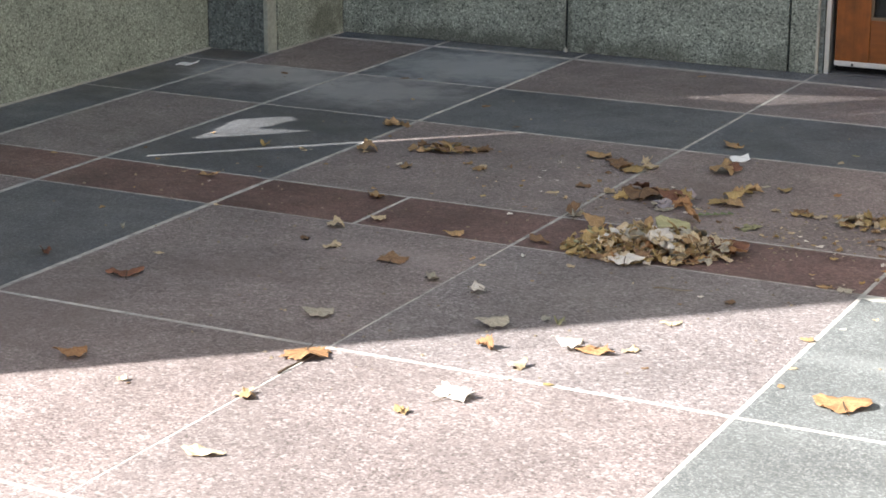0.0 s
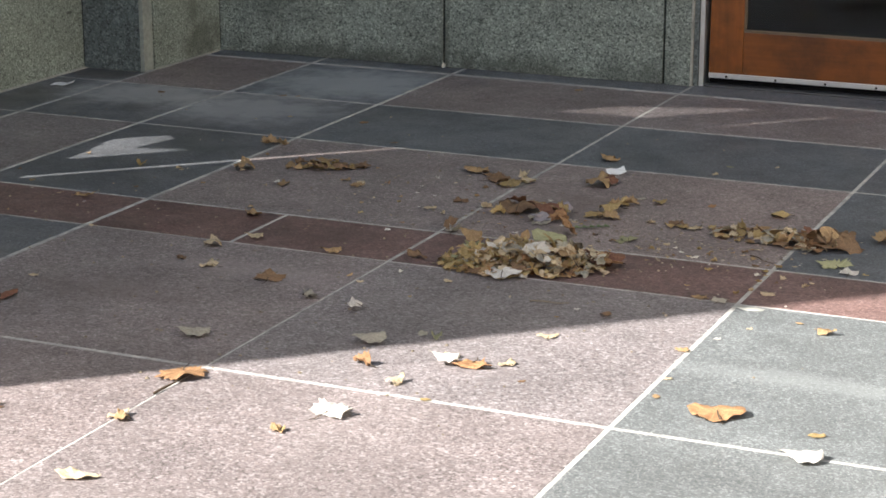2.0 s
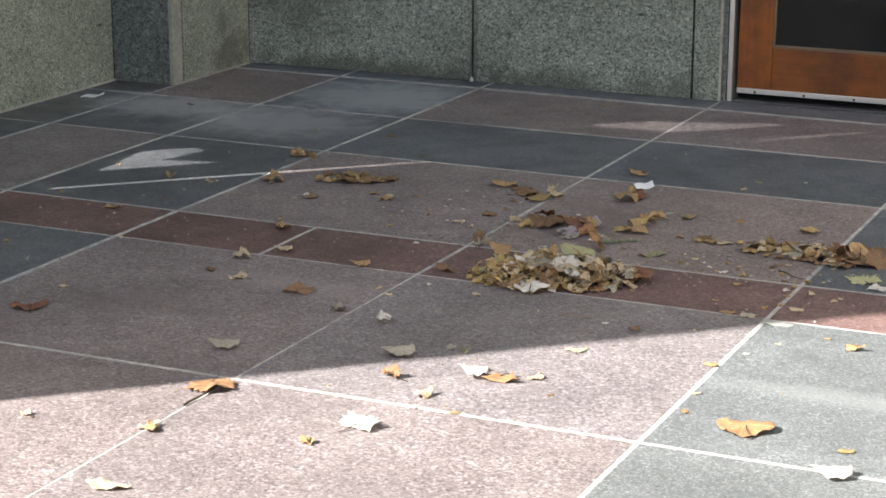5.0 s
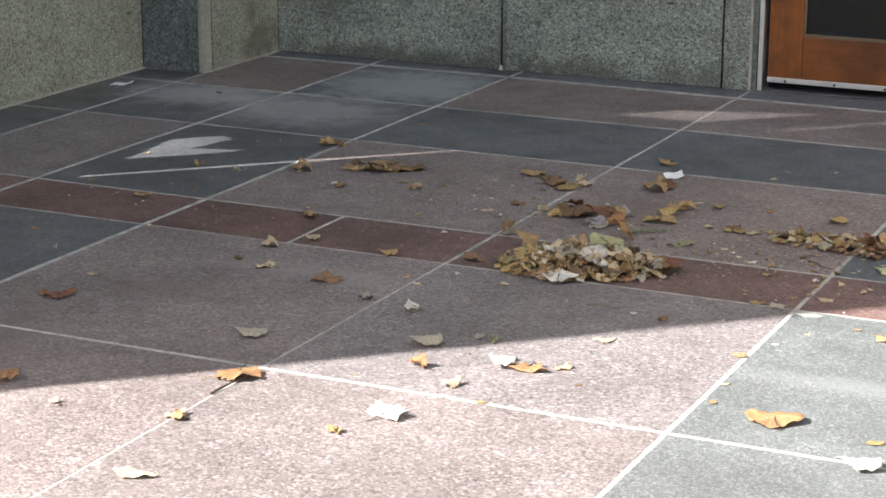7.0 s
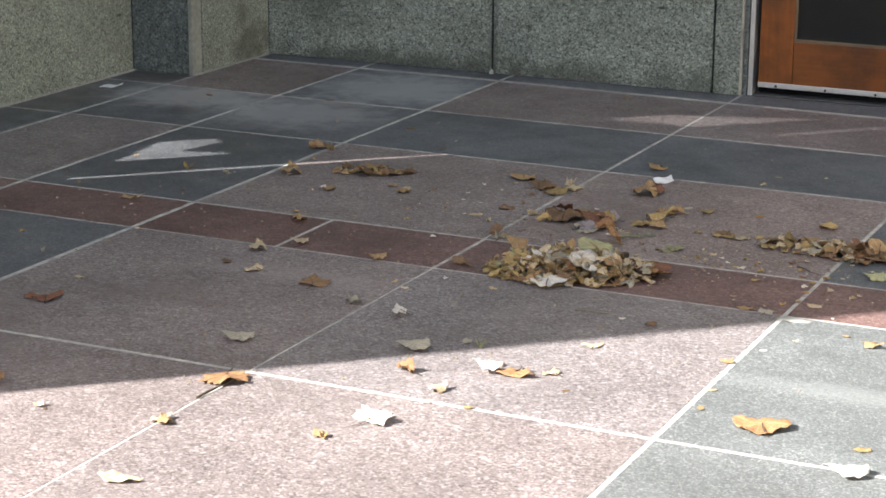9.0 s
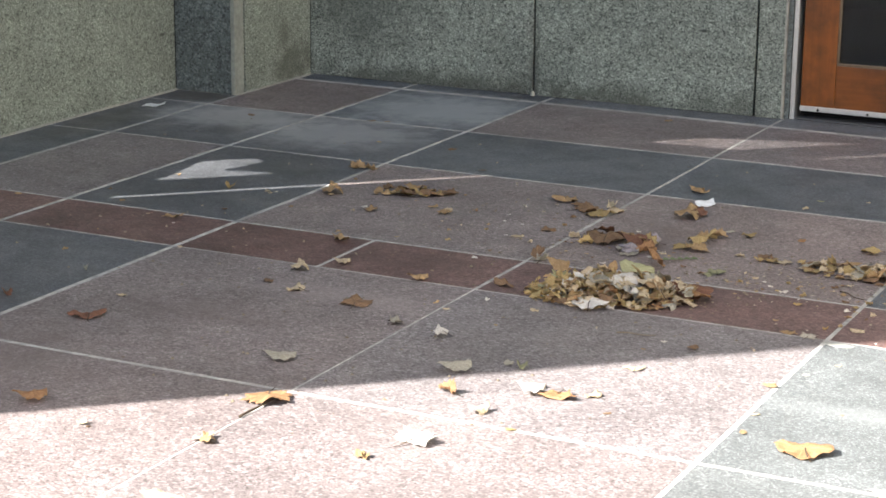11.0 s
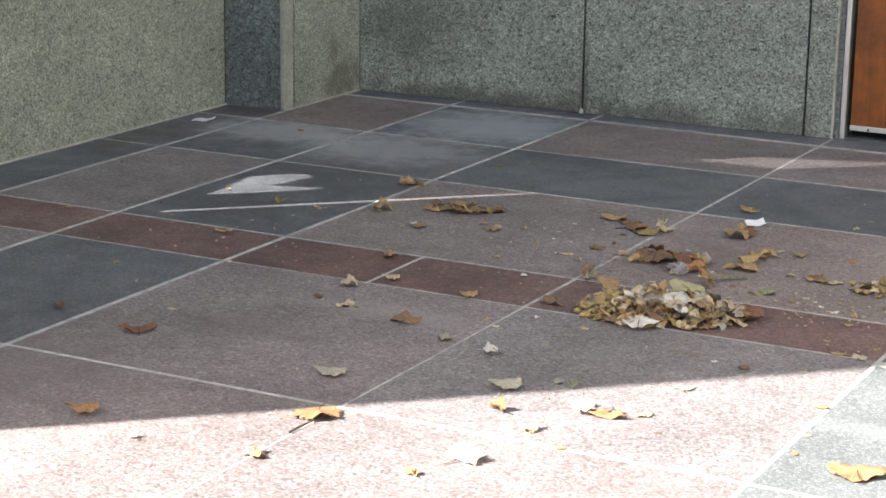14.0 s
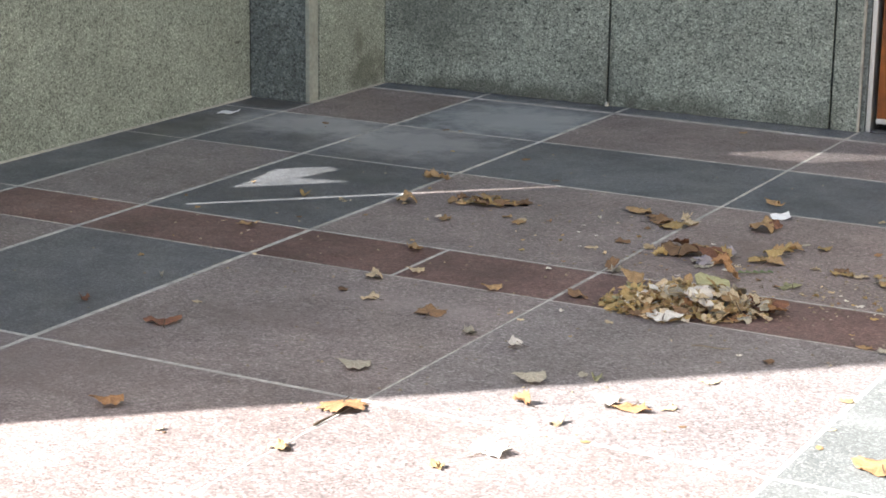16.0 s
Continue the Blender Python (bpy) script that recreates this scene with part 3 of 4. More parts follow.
def leaf_mesh(kind, colour, variant):
    """Blade of one metre across, flat, curled or folded, with the stem as a mesh of its own."""
    key = (kind, colour, variant)
    if key in SHAPES:
        return SHAPES[key]
    rng = random.Random("%s%d" % (kind, variant))
    pts = outline(kind, rng)
    bend = {"lobed": 0.6, "curled": 2.1, "folded": 2.3, "oval": 0.5, "torn": 1.5}[kind] * rng.uniform(0.7, 1.25)
    axis = radians(rng.uniform(-35, 35) + (0 if kind == "folded" else 90 * rng.randrange(2)))
    ca, sa = math.cos(axis), math.sin(axis)
    ph, skew, rng_v = rng.uniform(0, 60), rng.uniform(-0.2, 0.2), rng.uniform(0.0, 1.2)
    way = -1.0 if kind != "folded" and variant != 3 else 1.0
    crisp = {"lobed": 1.0, "curled": 1.0, "folded": 0.9, "oval": 0.5, "torn": 1.1}[kind]

    def shape(x, y):
        u, v = ca * x + sa * y, -sa * x + ca * y
        if kind == "folded":
            w = max(0.04, abs(u)) - 0.04
            up = math.sin(min(1.3, bend * 0.5)) * w * (1.0 if u > 0 else 0.45)
            u = math.copysign(min(abs(u), 0.04) + w * math.cos(min(1.3, bend * 0.5)) * (0.75 if u > 0 else 1.0), u)
            z = up
        else:
            r = 1.0 / (bend * (1.0 if u > skew else 0.35))
            z, u = r * (1 - math.cos(u / r)), r * math.sin(u / r)
        z = z * way + crisp * (0.17 * noise.noise((3.2 * x + ph, 3.2 * y, ph)) + 0.09 * noise.noise((9 * x, 9 * y + ph, 2 * ph))) + 0.2 * v * v * rng_v * way
        rad, ang = math.hypot(x, y), math.atan2(y, x)
        rim = max(0.0, rad - 0.18) ** 1.4
        z += crisp * rim * (1.7 * noise.noise((1.7 * math.cos(ang) + ph, 1.7 * math.sin(ang), 7.0)) + 0.35 * abs(math.sin(2.5 * ang + ph)))
        return Vector((ca * u - sa * v, sa * u + ca * v, z))

    bm = bmesh.new()
    thick = Vector((0, 0, 0.008))
    layers = []
    for off in (Vector((0, 0, 0)), thick):
        mid = bm.verts.new(shape(0, 0) + off)
        rings = [[bm.verts.new(shape(x * k, y * k) + off) for x, y in pts] for k in (0.28, 0.55, 0.8, 1.0)]
        n = len(pts)
        for i in range(n):
            j = (i + 1) % n
            bm.faces.new((mid, rings[0][i], rings[0][j]))
            for a, b in zip(rings, rings[1:]):
                bm.faces.new((a[i], b[i], b[j], a[j]))
        layers.append(rings[-1])
    for i in range(len(pts)):
        j = (i + 1) % len(pts)
        bm.faces.new((layers[0][i], layers[0][j], layers[1][j], layers[1][i]))
    low = min(v.co.z for v in bm.verts)
    for v in bm.verts:
        v.co.z -= low
    bmesh.ops.recalc_face_normals(bm, faces=bm.faces)
    blade = bpy.data.meshes.new("leaf")
    bm.to_mesh(blade)
    bm.free()
    blade.materials.append(LEAF[colour])
    for p in blade.polygons:
        p.use_smooth = True
    stem = None
    if kind != "oval" and (kind != "torn" or variant < 2):
        bm = bmesh.new()
        prev = None
        for k in range(5):
            root = shape(0, -0.05).z - low + 0.01
            c = Vector((0.05 * math.sin(k * 0.8 + ph) * k / 4, -0.05 - 0.11 * k, root + (0.03 - root) * min(1.0, k / 3)))
            ring = [bm.verts.new(c + Vector((0.014 * math.cos(q), 0, 0.014 * math.sin(q)))) for q in (0.5, 2.6, 4.7)]
            if prev:
                for i in range(3):
                    bm.faces.new((prev[i], prev[(i + 1) % 3], ring[(i + 1) % 3], ring[i]))
            prev = ring
        stem = bpy.data.meshes.new("stem")
        bm.to_mesh(stem)
        bm.free()
        stem.materials.append(TWIG)
    SHAPES[key] = (blade, stem)
    return SHAPES[key]


WORDS = {"tan": "tan", "brown": "dull brown", "russet": "russet brown", "orange": "bright orange-brown", "ochre": "yellow-ochre", "cream": "pale cream", "grey": "pale grey-green", "green": "yellow-green", "white": "bleached whitish"}
FORMS = {"lobed": "lobed dry leaf lying flat", "curled": "curled dry leaf", "folded": "folded crisp dry leaf", "oval": "small oval leaf", "torn": "ragged piece of dry leaf"}
dice = random.Random(11)


def leaf(kind, colour, x, y, size, turn, z=0.0, tilt=0.0, roll=0.0, group="loose fallen leaves", where="on the paving", flat=1.0):
    blade, stem = leaf_mesh(kind, colour, dice.randrange(4))
    size = size * 1.15
    at = pose(x, y, z + 0.001, tilt, roll, turn) @ Matrix.Diagonal((size, size, size * (0.52 if kind == "lobed" else 0.66) * flat, 1))
    if stem and size > 0.05:
        ob = empty("leaf")
        new("blade", blade).parent = ob
        new("stem", stem).parent = ob
    else:
        ob = new("leaf", blade)
    ob.matrix_world = at
    return tagged(ob, "%s %s %s" % (WORDS[colour], FORMS[kind], where), "leaf", group)


def heap(name, label, cx, cy, rx, ry, turn, under, count, high, colours, group, where, small=0.04, large=0.085):
    """Leaves strewn over each other, highest in the middle: the buried ones as one mass, those on top each by itself."""
    ct, st = math.cos(radians(turn)), math.sin(radians(turn))
    verts, faces, slots, skins = [], [], [], sorted(set(colours))
    for i in range(under + count):
        a, r = dice.uniform(0, 2 * math.pi), dice.random() ** 0.62
        u, v = rx * r * math.cos(a), ry * r * math.sin(a)
        layer = i / (under + count)
        z = high * layer * (1 - r * r) * dice.uniform(0.8, 1.0)
        lean = 52 * (1 - 0.4 * r)
        kind = dice.choice(("torn", "torn", "torn", "lobed", "folded", "curled", "oval"))
        size, hue, spin = dice.uniform(small, large), dice.choice(colours), dice.uniform(0, 360)
        if dice.random() < 0.22:
            lean *= 1.5
        tilt, roll = (dice.uniform(-lean, lean), dice.uniform(-lean, lean)) if z > 0.004 else (dice.uniform(-8, 8), dice.uniform(-8, 8))
        x, y = cx + ct * u - st * v, cy + st * u + ct * v
        if i >= under:
            leaf(kind, hue, x, y, size, spin, z, tilt, roll, group, where)
            continue
        blade = leaf_mesh(kind, hue, dice.randrange(4))[0]
        m = pose(x, y, z + 0.001, tilt, roll, spin) @ Matrix.Diagonal((size, size, size * 0.68, 1))
        first = len(verts)
        verts += [tuple(m @ w.co) for w in blade.vertices]
        faces += [tuple(first + k for k in p.vertices) for p in blade.polygons]
        slots += [skins.index(hue)] * len(blade.polygons)
    me = bpy.data.meshes.new(name)
    me.from_pydata(verts, [], faces)
    for hue in skins:
        me.materials.append(LEAF[hue])
    me.polygons.foreach_set("material_index", slots)
    me.polygons.foreach_set("use_smooth", [True] * len(faces))
    tagged(new(name, me), label, "leaf litter", kind="stuff")


MIXED = ("ochre", "tan", "tan", "cream", "cream", "ochre", "cream", "brown", "tan", "ochre", "orange", "white")
heap("leaf_pile", "low pile of mixed tan and yellow dry leaves", -1.93, 4.905, 0.21, 0.145, 21, 340, 46, 0.07, MIXED, "main leaf pile", "in the leaf pile", 0.022, 0.06)
heap("leaf_pile_mulch", "fine yellow leaf bits at the pile's edge", -2.05, 4.875, 0.115, 0.115, 21, 250, 14, 0.06, ("ochre", "ochre", "ochre", "green", "ochre", "tan"), "main leaf pile", "in the leaf pile", 0.012, 0.042)
heap("leaf_pile_top", "pale dry leaves heaped on the pile", -1.83, 4.93, 0.14, 0.105, 21, 60, 26, 0.08, ("cream", "grey", "tan", "cream", "grey", "ochre"), "main leaf pile", "on the leaf pile", 0.028, 0.062)
heap("leaf_drift", "thin drift of tan dry leaves", -1.37, 5.43, 0.2, 0.08, -4, 40, 40, 0.02, ("tan", "cream", "tan", "grey", "brown", "ochre", "cream"), "leaf drift", "in the leaf drift", 0.03, 0.07)
heap("leaf_drift_end", "brown dry leaves at the end of the drift", -1.22, 5.43, 0.085, 0.09, 0, 12, 16, 0.035, ("brown", "tan", "orange", "russet"), "leaf drift", "in the leaf drift", 0.055, 0.1)
heap("leaf_drift_tail", "few dry leaves trailing from the drift", -1.56, 5.45, 0.16, 0.03, -6, 8, 10, 0.008, ("tan", "ochre", "cream", "brown"), "leaf drift", "in the leaf drift", 0.025, 0.055)
heap("small_leaf_drift", "small drift of ochre dry leaves", -2.97, 5.72, 0.11, 0.045, 28, 10, 14, 0.02, ("ochre", "brown", "tan", "ochre"), "small leaf drift", "in the small leaf drift", 0.03, 0.07)
leaf("lobed", "green", -1.15, 5.225, 0.1, 40)
leaf("lobed", "white", -1.10, 5.17, 0.06, 10)
leaf("torn", "white", -1.94, 4.765, 0.1, 10, 0.004, 0, 0, "main leaf pile", "on the leaf pile")
leaf("folded", "cream", -1.9, 4.85, 0.085, 80, 0.045, 25, 6, "main leaf pile", "on the leaf pile")
leaf("torn", "green", -1.895, 4.985, 0.09, 30, 0.05, 34, 8, "main leaf pile", "on the leaf pile")
leaf("torn", "white", -1.885, 4.87, 0.08, 70, 0.05, 38, -6, "main leaf pile", "on the leaf pile")
leaf("lobed", "grey", -1.955, 4.86, 0.07, 15, 0.045, 30, 10, "main leaf pile", "on the leaf pile")
leaf("folded", "cream", -1.79, 4.89, 0.075, 35, 0.042, 40, -14, "main leaf pile", "on the leaf pile")
leaf("torn", "cream", -1.82, 4.85, 0.06, 80, 0.03, 36, 6, "main leaf pile", "on the leaf pile")
leaf("torn", "russet", -1.735, 4.985, 0.11, 25, 0.012, 10, 4, "main leaf pile", "on the leaf pile")
leaf("torn", "orange", -1.705, 4.96, 0.1, 150, 0.014, 12, 4, "main leaf pile", "on the leaf pile")
leaf("torn", "tan", -2.165, 5.06, 0.075, 30, 0.016, 26, 12, "main leaf pile", "beside the leaf pile")
leaf("torn", "orange", -1.945, 5.235, 0.095, 110, 0.03, 40, 12, where="standing behind the pile")
leaf("torn", "russet", -2.07, 5.43, 0.125, 40, 0.006, 8, 6, where="behind the leaf pile")
leaf("lobed", "tan", -1.06, 5.55, 0.13, 70)
leaf("lobed", "ochre", -1.42, 5.7, 0.08, 130)
leaf("folded", "tan", -3.314, 5.980, 0.087, 121)
leaf("torn", "tan", -3.209, 5.614, 0.094, 303)
leaf("lobed", "tan", -2.983, 5.454, 0.061, 278)
leaf("lobed", "tan", -2.754, 5.533, 0.054, 66)
leaf("torn", "tan", -2.489, 5.879, 0.082, 189)
leaf("lobed", "brown", -2.382, 5.789, 0.106, 309)
leaf("lobed", "ochre", -2.320, 5.756, 0.108, 242)
leaf("lobed", "cream", -2.288, 5.812, 0.073, 320)
leaf("folded", "cream", -2.276, 5.446, 0.055, 297)
leaf("lobed", "brown", -2.376, 5.483, 0.056, 33)
leaf("oval", "cream", -2.429, 5.369, 0.038, 310)
leaf("torn", "brown", -2.170, 5.455, 0.13, 6)
leaf("lobed", "tan", -2.158, 5.518, 0.104, 240)
leaf("folded", "ochre", -2.208, 5.393, 0.068, 132)
leaf("lobed", "grey", -2.062, 5.343, 0.077, 282)
leaf("folded", "orange", -2.005, 5.378, 0.094, 119)
leaf("folded", "grey", -2.028, 5.487, 0.058, 98)
leaf("torn", "grey", -2.088, 5.388, 0.084, 240)
leaf("torn", "tan", -2.055, 5.859, 0.108, 276)
leaf("folded", "russet", -2.058, 5.945, 0.062, 281)
leaf("torn", "tan", -2.138, 6.211, 0.057, 243)
leaf("lobed", "ochre", -1.937, 5.481, 0.068, 203)
leaf("lobed", "tan", -1.896, 5.475, 0.085, 327)
leaf("folded", "tan", -1.916, 5.611, 0.076, 77)
leaf("folded", "ochre", -1.898, 5.646, 0.052, 118)
leaf("oval", "grey", -1.875, 5.741, 0.032, 325)
leaf("torn", "ochre", -1.804, 5.712, 0.059, 77)
leaf("folded", "cream", -1.759, 5.469, 0.040, 267)
leaf("oval", "green", -1.770, 5.232, 0.039, 199)
leaf("folded", "grey", -2.249, 5.140, 0.076, 7)
leaf("torn", "brown", -2.234, 4.847, 0.069, 343)
leaf("torn", "tan", -2.469, 4.792, 0.060, 32)
leaf("torn", "cream", -2.718, 4.546, 0.078, 81)
leaf("torn", "cream", -2.817, 4.735, 0.068, 302)
leaf("torn", "cream", -2.744, 4.845, 0.055, 21)
leaf("torn", "brown", -2.827, 4.575, 0.032, 154)
leaf("lobed", "brown", -2.504, 4.489, 0.094, 15)
leaf("torn", "grey", -2.330, 4.393, 0.07, 137)
leaf("torn", "white", -2.175, 4.34, 0.07, 100, 0.012, 14, 0)
leaf("torn", "grey", -2.438, 3.993, 0.09, 20, flat=0.7)
leaf("torn", "grey", -2.023, 4.118, 0.09, 40, 0.004, 5, flat=0.6)
leaf("folded", "green", -1.887, 4.204, 0.058, 218)
leaf("oval", "grey", -1.928, 4.220, 0.036, 202)
leaf("lobed", "orange", -2.306, 3.721, 0.126, 205, flat=0.85)
leaf("torn", "orange", -2.779, 3.461, 0.08, 40)
leaf("folded", "orange", -1.956, 3.952, 0.079, 68)
leaf("torn", "orange", -1.725, 4.044, 0.1, 187)
leaf("torn", "white", -1.79, 4.045, 0.075, 10, 0.003)
leaf("lobed", "cream", -1.791, 4.080, 0.053, 49)
leaf("torn", "cream", -1.640, 4.326, 0.06, 18, flat=0.7)
leaf("torn", "cream", -1.651, 4.092, 0.06, 69)
leaf("torn", "cream", -1.834, 3.865, 0.054, 253)
leaf("oval", "ochre", -1.727, 3.790, 0.023, 111)
leaf("oval", "brown", -1.578, 3.991, 0.018, 132)
leaf("lobed", "white", -1.881, 3.628, 0.108, 344)
leaf("folded", "ochre", -1.927, 3.489, 0.039, 223)
leaf("torn", "tan", -2.273, 3.416, 0.049, 320)
leaf("torn", "orange", -1.110, 3.961, 0.115, 22, flat=0.7)
leaf("torn", "white", -0.875, 3.775, 0.095, 20, flat=0.7)
leaf("torn", "cream", -2.172, 3.091, 0.08, 20, flat=0.7)
leaf("oval", "tan", -1.266, 4.016, 0.025, 197)
leaf("oval", "ochre", -0.881, 3.917, 0.034, 293)
leaf("torn", "tan", -1.029, 4.620, 0.048, 179)
leaf("oval", "tan", -1.109, 4.675, 0.020, 273)
leaf("oval", "cream", -1.279, 4.144, 0.021, 299)
leaf("torn", "tan", -1.311, 4.354, 0.035, 208)
leaf("oval", "white", -1.261, 4.474, 0.017, 299)
leaf("lobed", "brown", -1.568, 4.549, 0.043, 118)
leaf("torn", "tan", -1.401, 4.790, 0.053, 172)
leaf("lobed", "grey", -1.345, 4.779, 0.050, 349)
leaf("lobed", "cream", -1.245, 4.885, 0.039, 14)
leaf("folded", "cream", -1.246, 5.046, 0.034, 143)
leaf("folded", "cream", -1.176, 4.994, 0.030, 310)
leaf("torn", "tan", -2.156, 6.220, 0.057, 343)
leaf("oval", "orange", -1.649, 5.739, 0.035, 356)
leaf("oval", "green", -1.748, 6.279, 0.023, 83)
leaf("oval", "cream", -1.761, 6.156, 0.030, 357)
leaf("oval", "cream", -1.603, 6.335, 0.019, 167)
leaf("folded", "tan", -3.274, 5.985, 0.071, 277)
leaf("torn", "tan", -3.081, 5.682, 0.060, 292)
leaf("oval", "brown", -3.176, 6.435, 0.029, 291)
leaf("oval", "ochre", -3.473, 6.421, 0.021, 53)
leaf("folded", "brown", -3.002, 5.713, 0.030, 335)
leaf("torn", "tan", -3.537, 4.594, 0.034, 108)
leaf("oval", "tan", -2.673, 7.344, 0.032, 324)
leaf("lobed", "brown", -2.869, 5.781, 0.082, 293)
leaf("oval", "brown", -3.692, 6.765, 0.031, 136)
leaf("oval", "tan", -3.633, 6.782, 0.022, 145)
leaf("oval", "brown", -4.164, 6.639, 0.036, 63)
leaf("folded", "cream", -2.578, 3.379, 0.038, 32)
leaf("torn", "cream", -2.291, 3.425, 0.050, 246)
leaf("torn", "tan", -1.935, 3.486, 0.043, 327)
leaf("folded", "russet", -3.377, 4.124, 0.060, 247)
leaf("torn", "russet", -3.060, 4.063, 0.11, 35)
leaf("torn", "cream", -3.100, 4.265, 0.037, 176)
leaf("folded", "grey", -3.345, 4.437, 0.046, 34)
leaf("torn", "tan", -3.477, 5.071, 0.064, 210)
leaf("oval", "tan", -4.106, 5.099, 0.027, 77)
leaf("oval", "brown", -2.555, 3.370, 0.013, 10)
leaf("torn", "tan", -2.878, 5.078, 0.078, 150)
leaf("oval", "tan", -3.752, 5.184, 0.026, 218)
leaf("folded", "ochre", -3.548, 5.513, 0.065, 212)
leaf("torn", "tan", -2.826, 5.597, 0.044, 60)
leaf("oval", "brown", -3.176, 6.428, 0.033, 22)
leaf("oval", "brown", -2.922, 6.159, 0.028, 309)
leaf("folded", "cream", -2.310, 5.842, 0.075, 25, 0.006, 14, 10)
leaf("torn", "brown", -2.420, 5.845, 0.078, 200)
leaf("torn", "russet", -2.040, 5.885, 0.075, 70, 0.004, 10, 0)
leaf("folded", "brown", -2.270, 5.166, 0.085, 330, 0.008, 20, 14)
leaf("torn", "russet", -2.205, 5.520, 0.085, 150, 0.008, 12, 8)
leaf("folded", "ochre", -2.030, 5.420, 0.095, 80, 0.01, 24, 12)
leaf("torn", "ochre", -1.905, 5.560, 0.09, 220, 0.004, 8, 10)
leaf("folded", "tan", -1.880, 5.655, 0.07, 120, 0.004, 12, 4)
leaf("torn", "tan", -3.000, 5.800, 0.07, 40)
leaf("folded", "brown", -3.070, 5.750, 0.06, 160)
leaf("oval", "cream", -2.766, 5.575, 0.045, 210)
leaf("torn", "green", -1.755, 5.262, 0.05, 15)

# torn bits of leaf round the pile and the drift
verts, faces, slots, skins = [], [], [], ("tan", "cream", "ochre", "brown", "white")
for cx, cy, rx, ry, count in ((-1.5, 5.2, 0.3, 0.12, 44), (-2.2, 5.35, 0.35, 0.25, 34), (-1.3, 5.0, 0.16, 0.14, 14), (-2.6, 5.6, 0.5, 0.3, 20), (-2.0, 4.6, 0.5, 0.12, 9), (-3.3, 5.3, 0.6, 0.5, 16)):
    for i in range(count):
        hue = dice.randrange(len(skins))
        blade = leaf_mesh(dice.choice(("torn", "torn", "folded")), skins[hue], dice.randrange(4))[0]
        size = dice.uniform(0.012, 0.03)
        m = pose(dice.gauss(cx, rx * 0.6), dice.gauss(cy, ry * 0.6), 0.001, 0, 0, dice.uniform(0, 360)) @ Matrix.Diagonal((size, size, size * 0.7, 1))
        first = len(verts)
        verts += [tuple(m @ w.co) for w in blade.vertices]
        faces += [tuple(first + k for k in p.vertices) for p in blade.polygons]
        slots += [hue] * len(blade.polygons)
me = bpy.data.meshes.new("leaf_bits")
me.from_pydata(verts, [], faces)
for hue in skins:
    me.materials.append(LEAF[hue])
me.polygons.foreach_set("material_index", slots)
me.polygons.foreach_set("use_smooth", [True] * len(faces))
tagged(new("leaf_bits", me), "small torn bits of dry leaf strewn round the pile", "leaf litter", kind="stuff")


# ---- papers, twigs and crumbs ----
def paper(x, y, w, d, turn, lift, tilt):
    bm = bmesh.new()
    nx, ny = 8, 6
    grid = [[bm.verts.new(((i / nx - 0.5) * w, (j / ny - 0.5) * d + 0.006 * math.sin(3.0 * i / nx), 0.002 + lift * max(0.0, i / nx - 0.45) ** 2 + 0.002 * math.sin(i + j))) for j in range(ny + 1)] for i in range(nx + 1)]
    for i in range(nx):
        for j in range(ny):
            bm.faces.new((grid[i][j], grid[i + 1][j], grid[i + 1][j + 1], grid[i][j + 1]))
    made = bmesh.ops.extrude_face_region(bm, geom=list(bm.faces))
    for v in made["geom"]:
        if isinstance(v, bmesh.types.BMVert):
            v.co.z += 0.0008
    ob = finish("paper_scrap", bm, PAPER)
    ob.matrix_world = pose(x, y, 0.001, 0, 0, turn) @ pose(0, 0, d / 2 * math.sin(radians(tilt)), tilt, 0, 0)
    tagged(ob, "white scrap of paper with a lifted corner on the paving", "paper", "paper scraps")
    return ob


paper(-4.612, 6.615, 0.085, 0.06, 20, 0.03, 0)
paper(-2.06, 6.03, 0.06, 0.045, 30, 0.03, 12)


def twig(x0, y0, x1, y1, thick, label, wave=0.006, bark=TWIG):
    bm = bmesh.new()
    a, b, prev = Vector((x0, y0, thick + 0.001)), Vector((x1, y1, thick + 0.002)), None
    side = Vector((-(b - a).y, (b - a).x, 0)).normalized()
    mid = (a + b) / 2
    for k in range(7):
        c = a.lerp(b, k / 6) + side * wave * math.sin(k * 1.1) - mid
        rad = thick * (1.0 - 0.08 * k)
        ring = [bm.verts.new(c + side * rad * math.cos(q) + Vector((0, 0, rad * math.sin(q)))) for q in (0, 1.26, 2.51, 3.77, 5.03)]
        if prev:
            for i in range(5):
                bm.faces.new((prev[i], prev[(i + 1) % 5], ring[(i + 1) % 5], ring[i]))
        else:
            bm.faces.new(ring)
        prev = ring
    bm.faces.new(prev)
    ob = finish("twig", bm, bark, smooth=True)
    ob.location = mid
    tagged(ob, label, "twig", "twigs")


twig(-1.79, 4.58, -1.69, 4.6, 0.0022, "thin pale dry twig lying on the paving", bark=CRUMB)
twig(-1.39, 5.235, -1.31, 5.18, 0.002, "thin dry brown twig beside the leaf drift")
# cracked stretch of joint with missing mortar, built as a dark twig shape
twig(-2.293, 3.575, -2.288, 3.7, 0.0032, "dark strip standing in for a crack in the mortar joint", 0.0015)

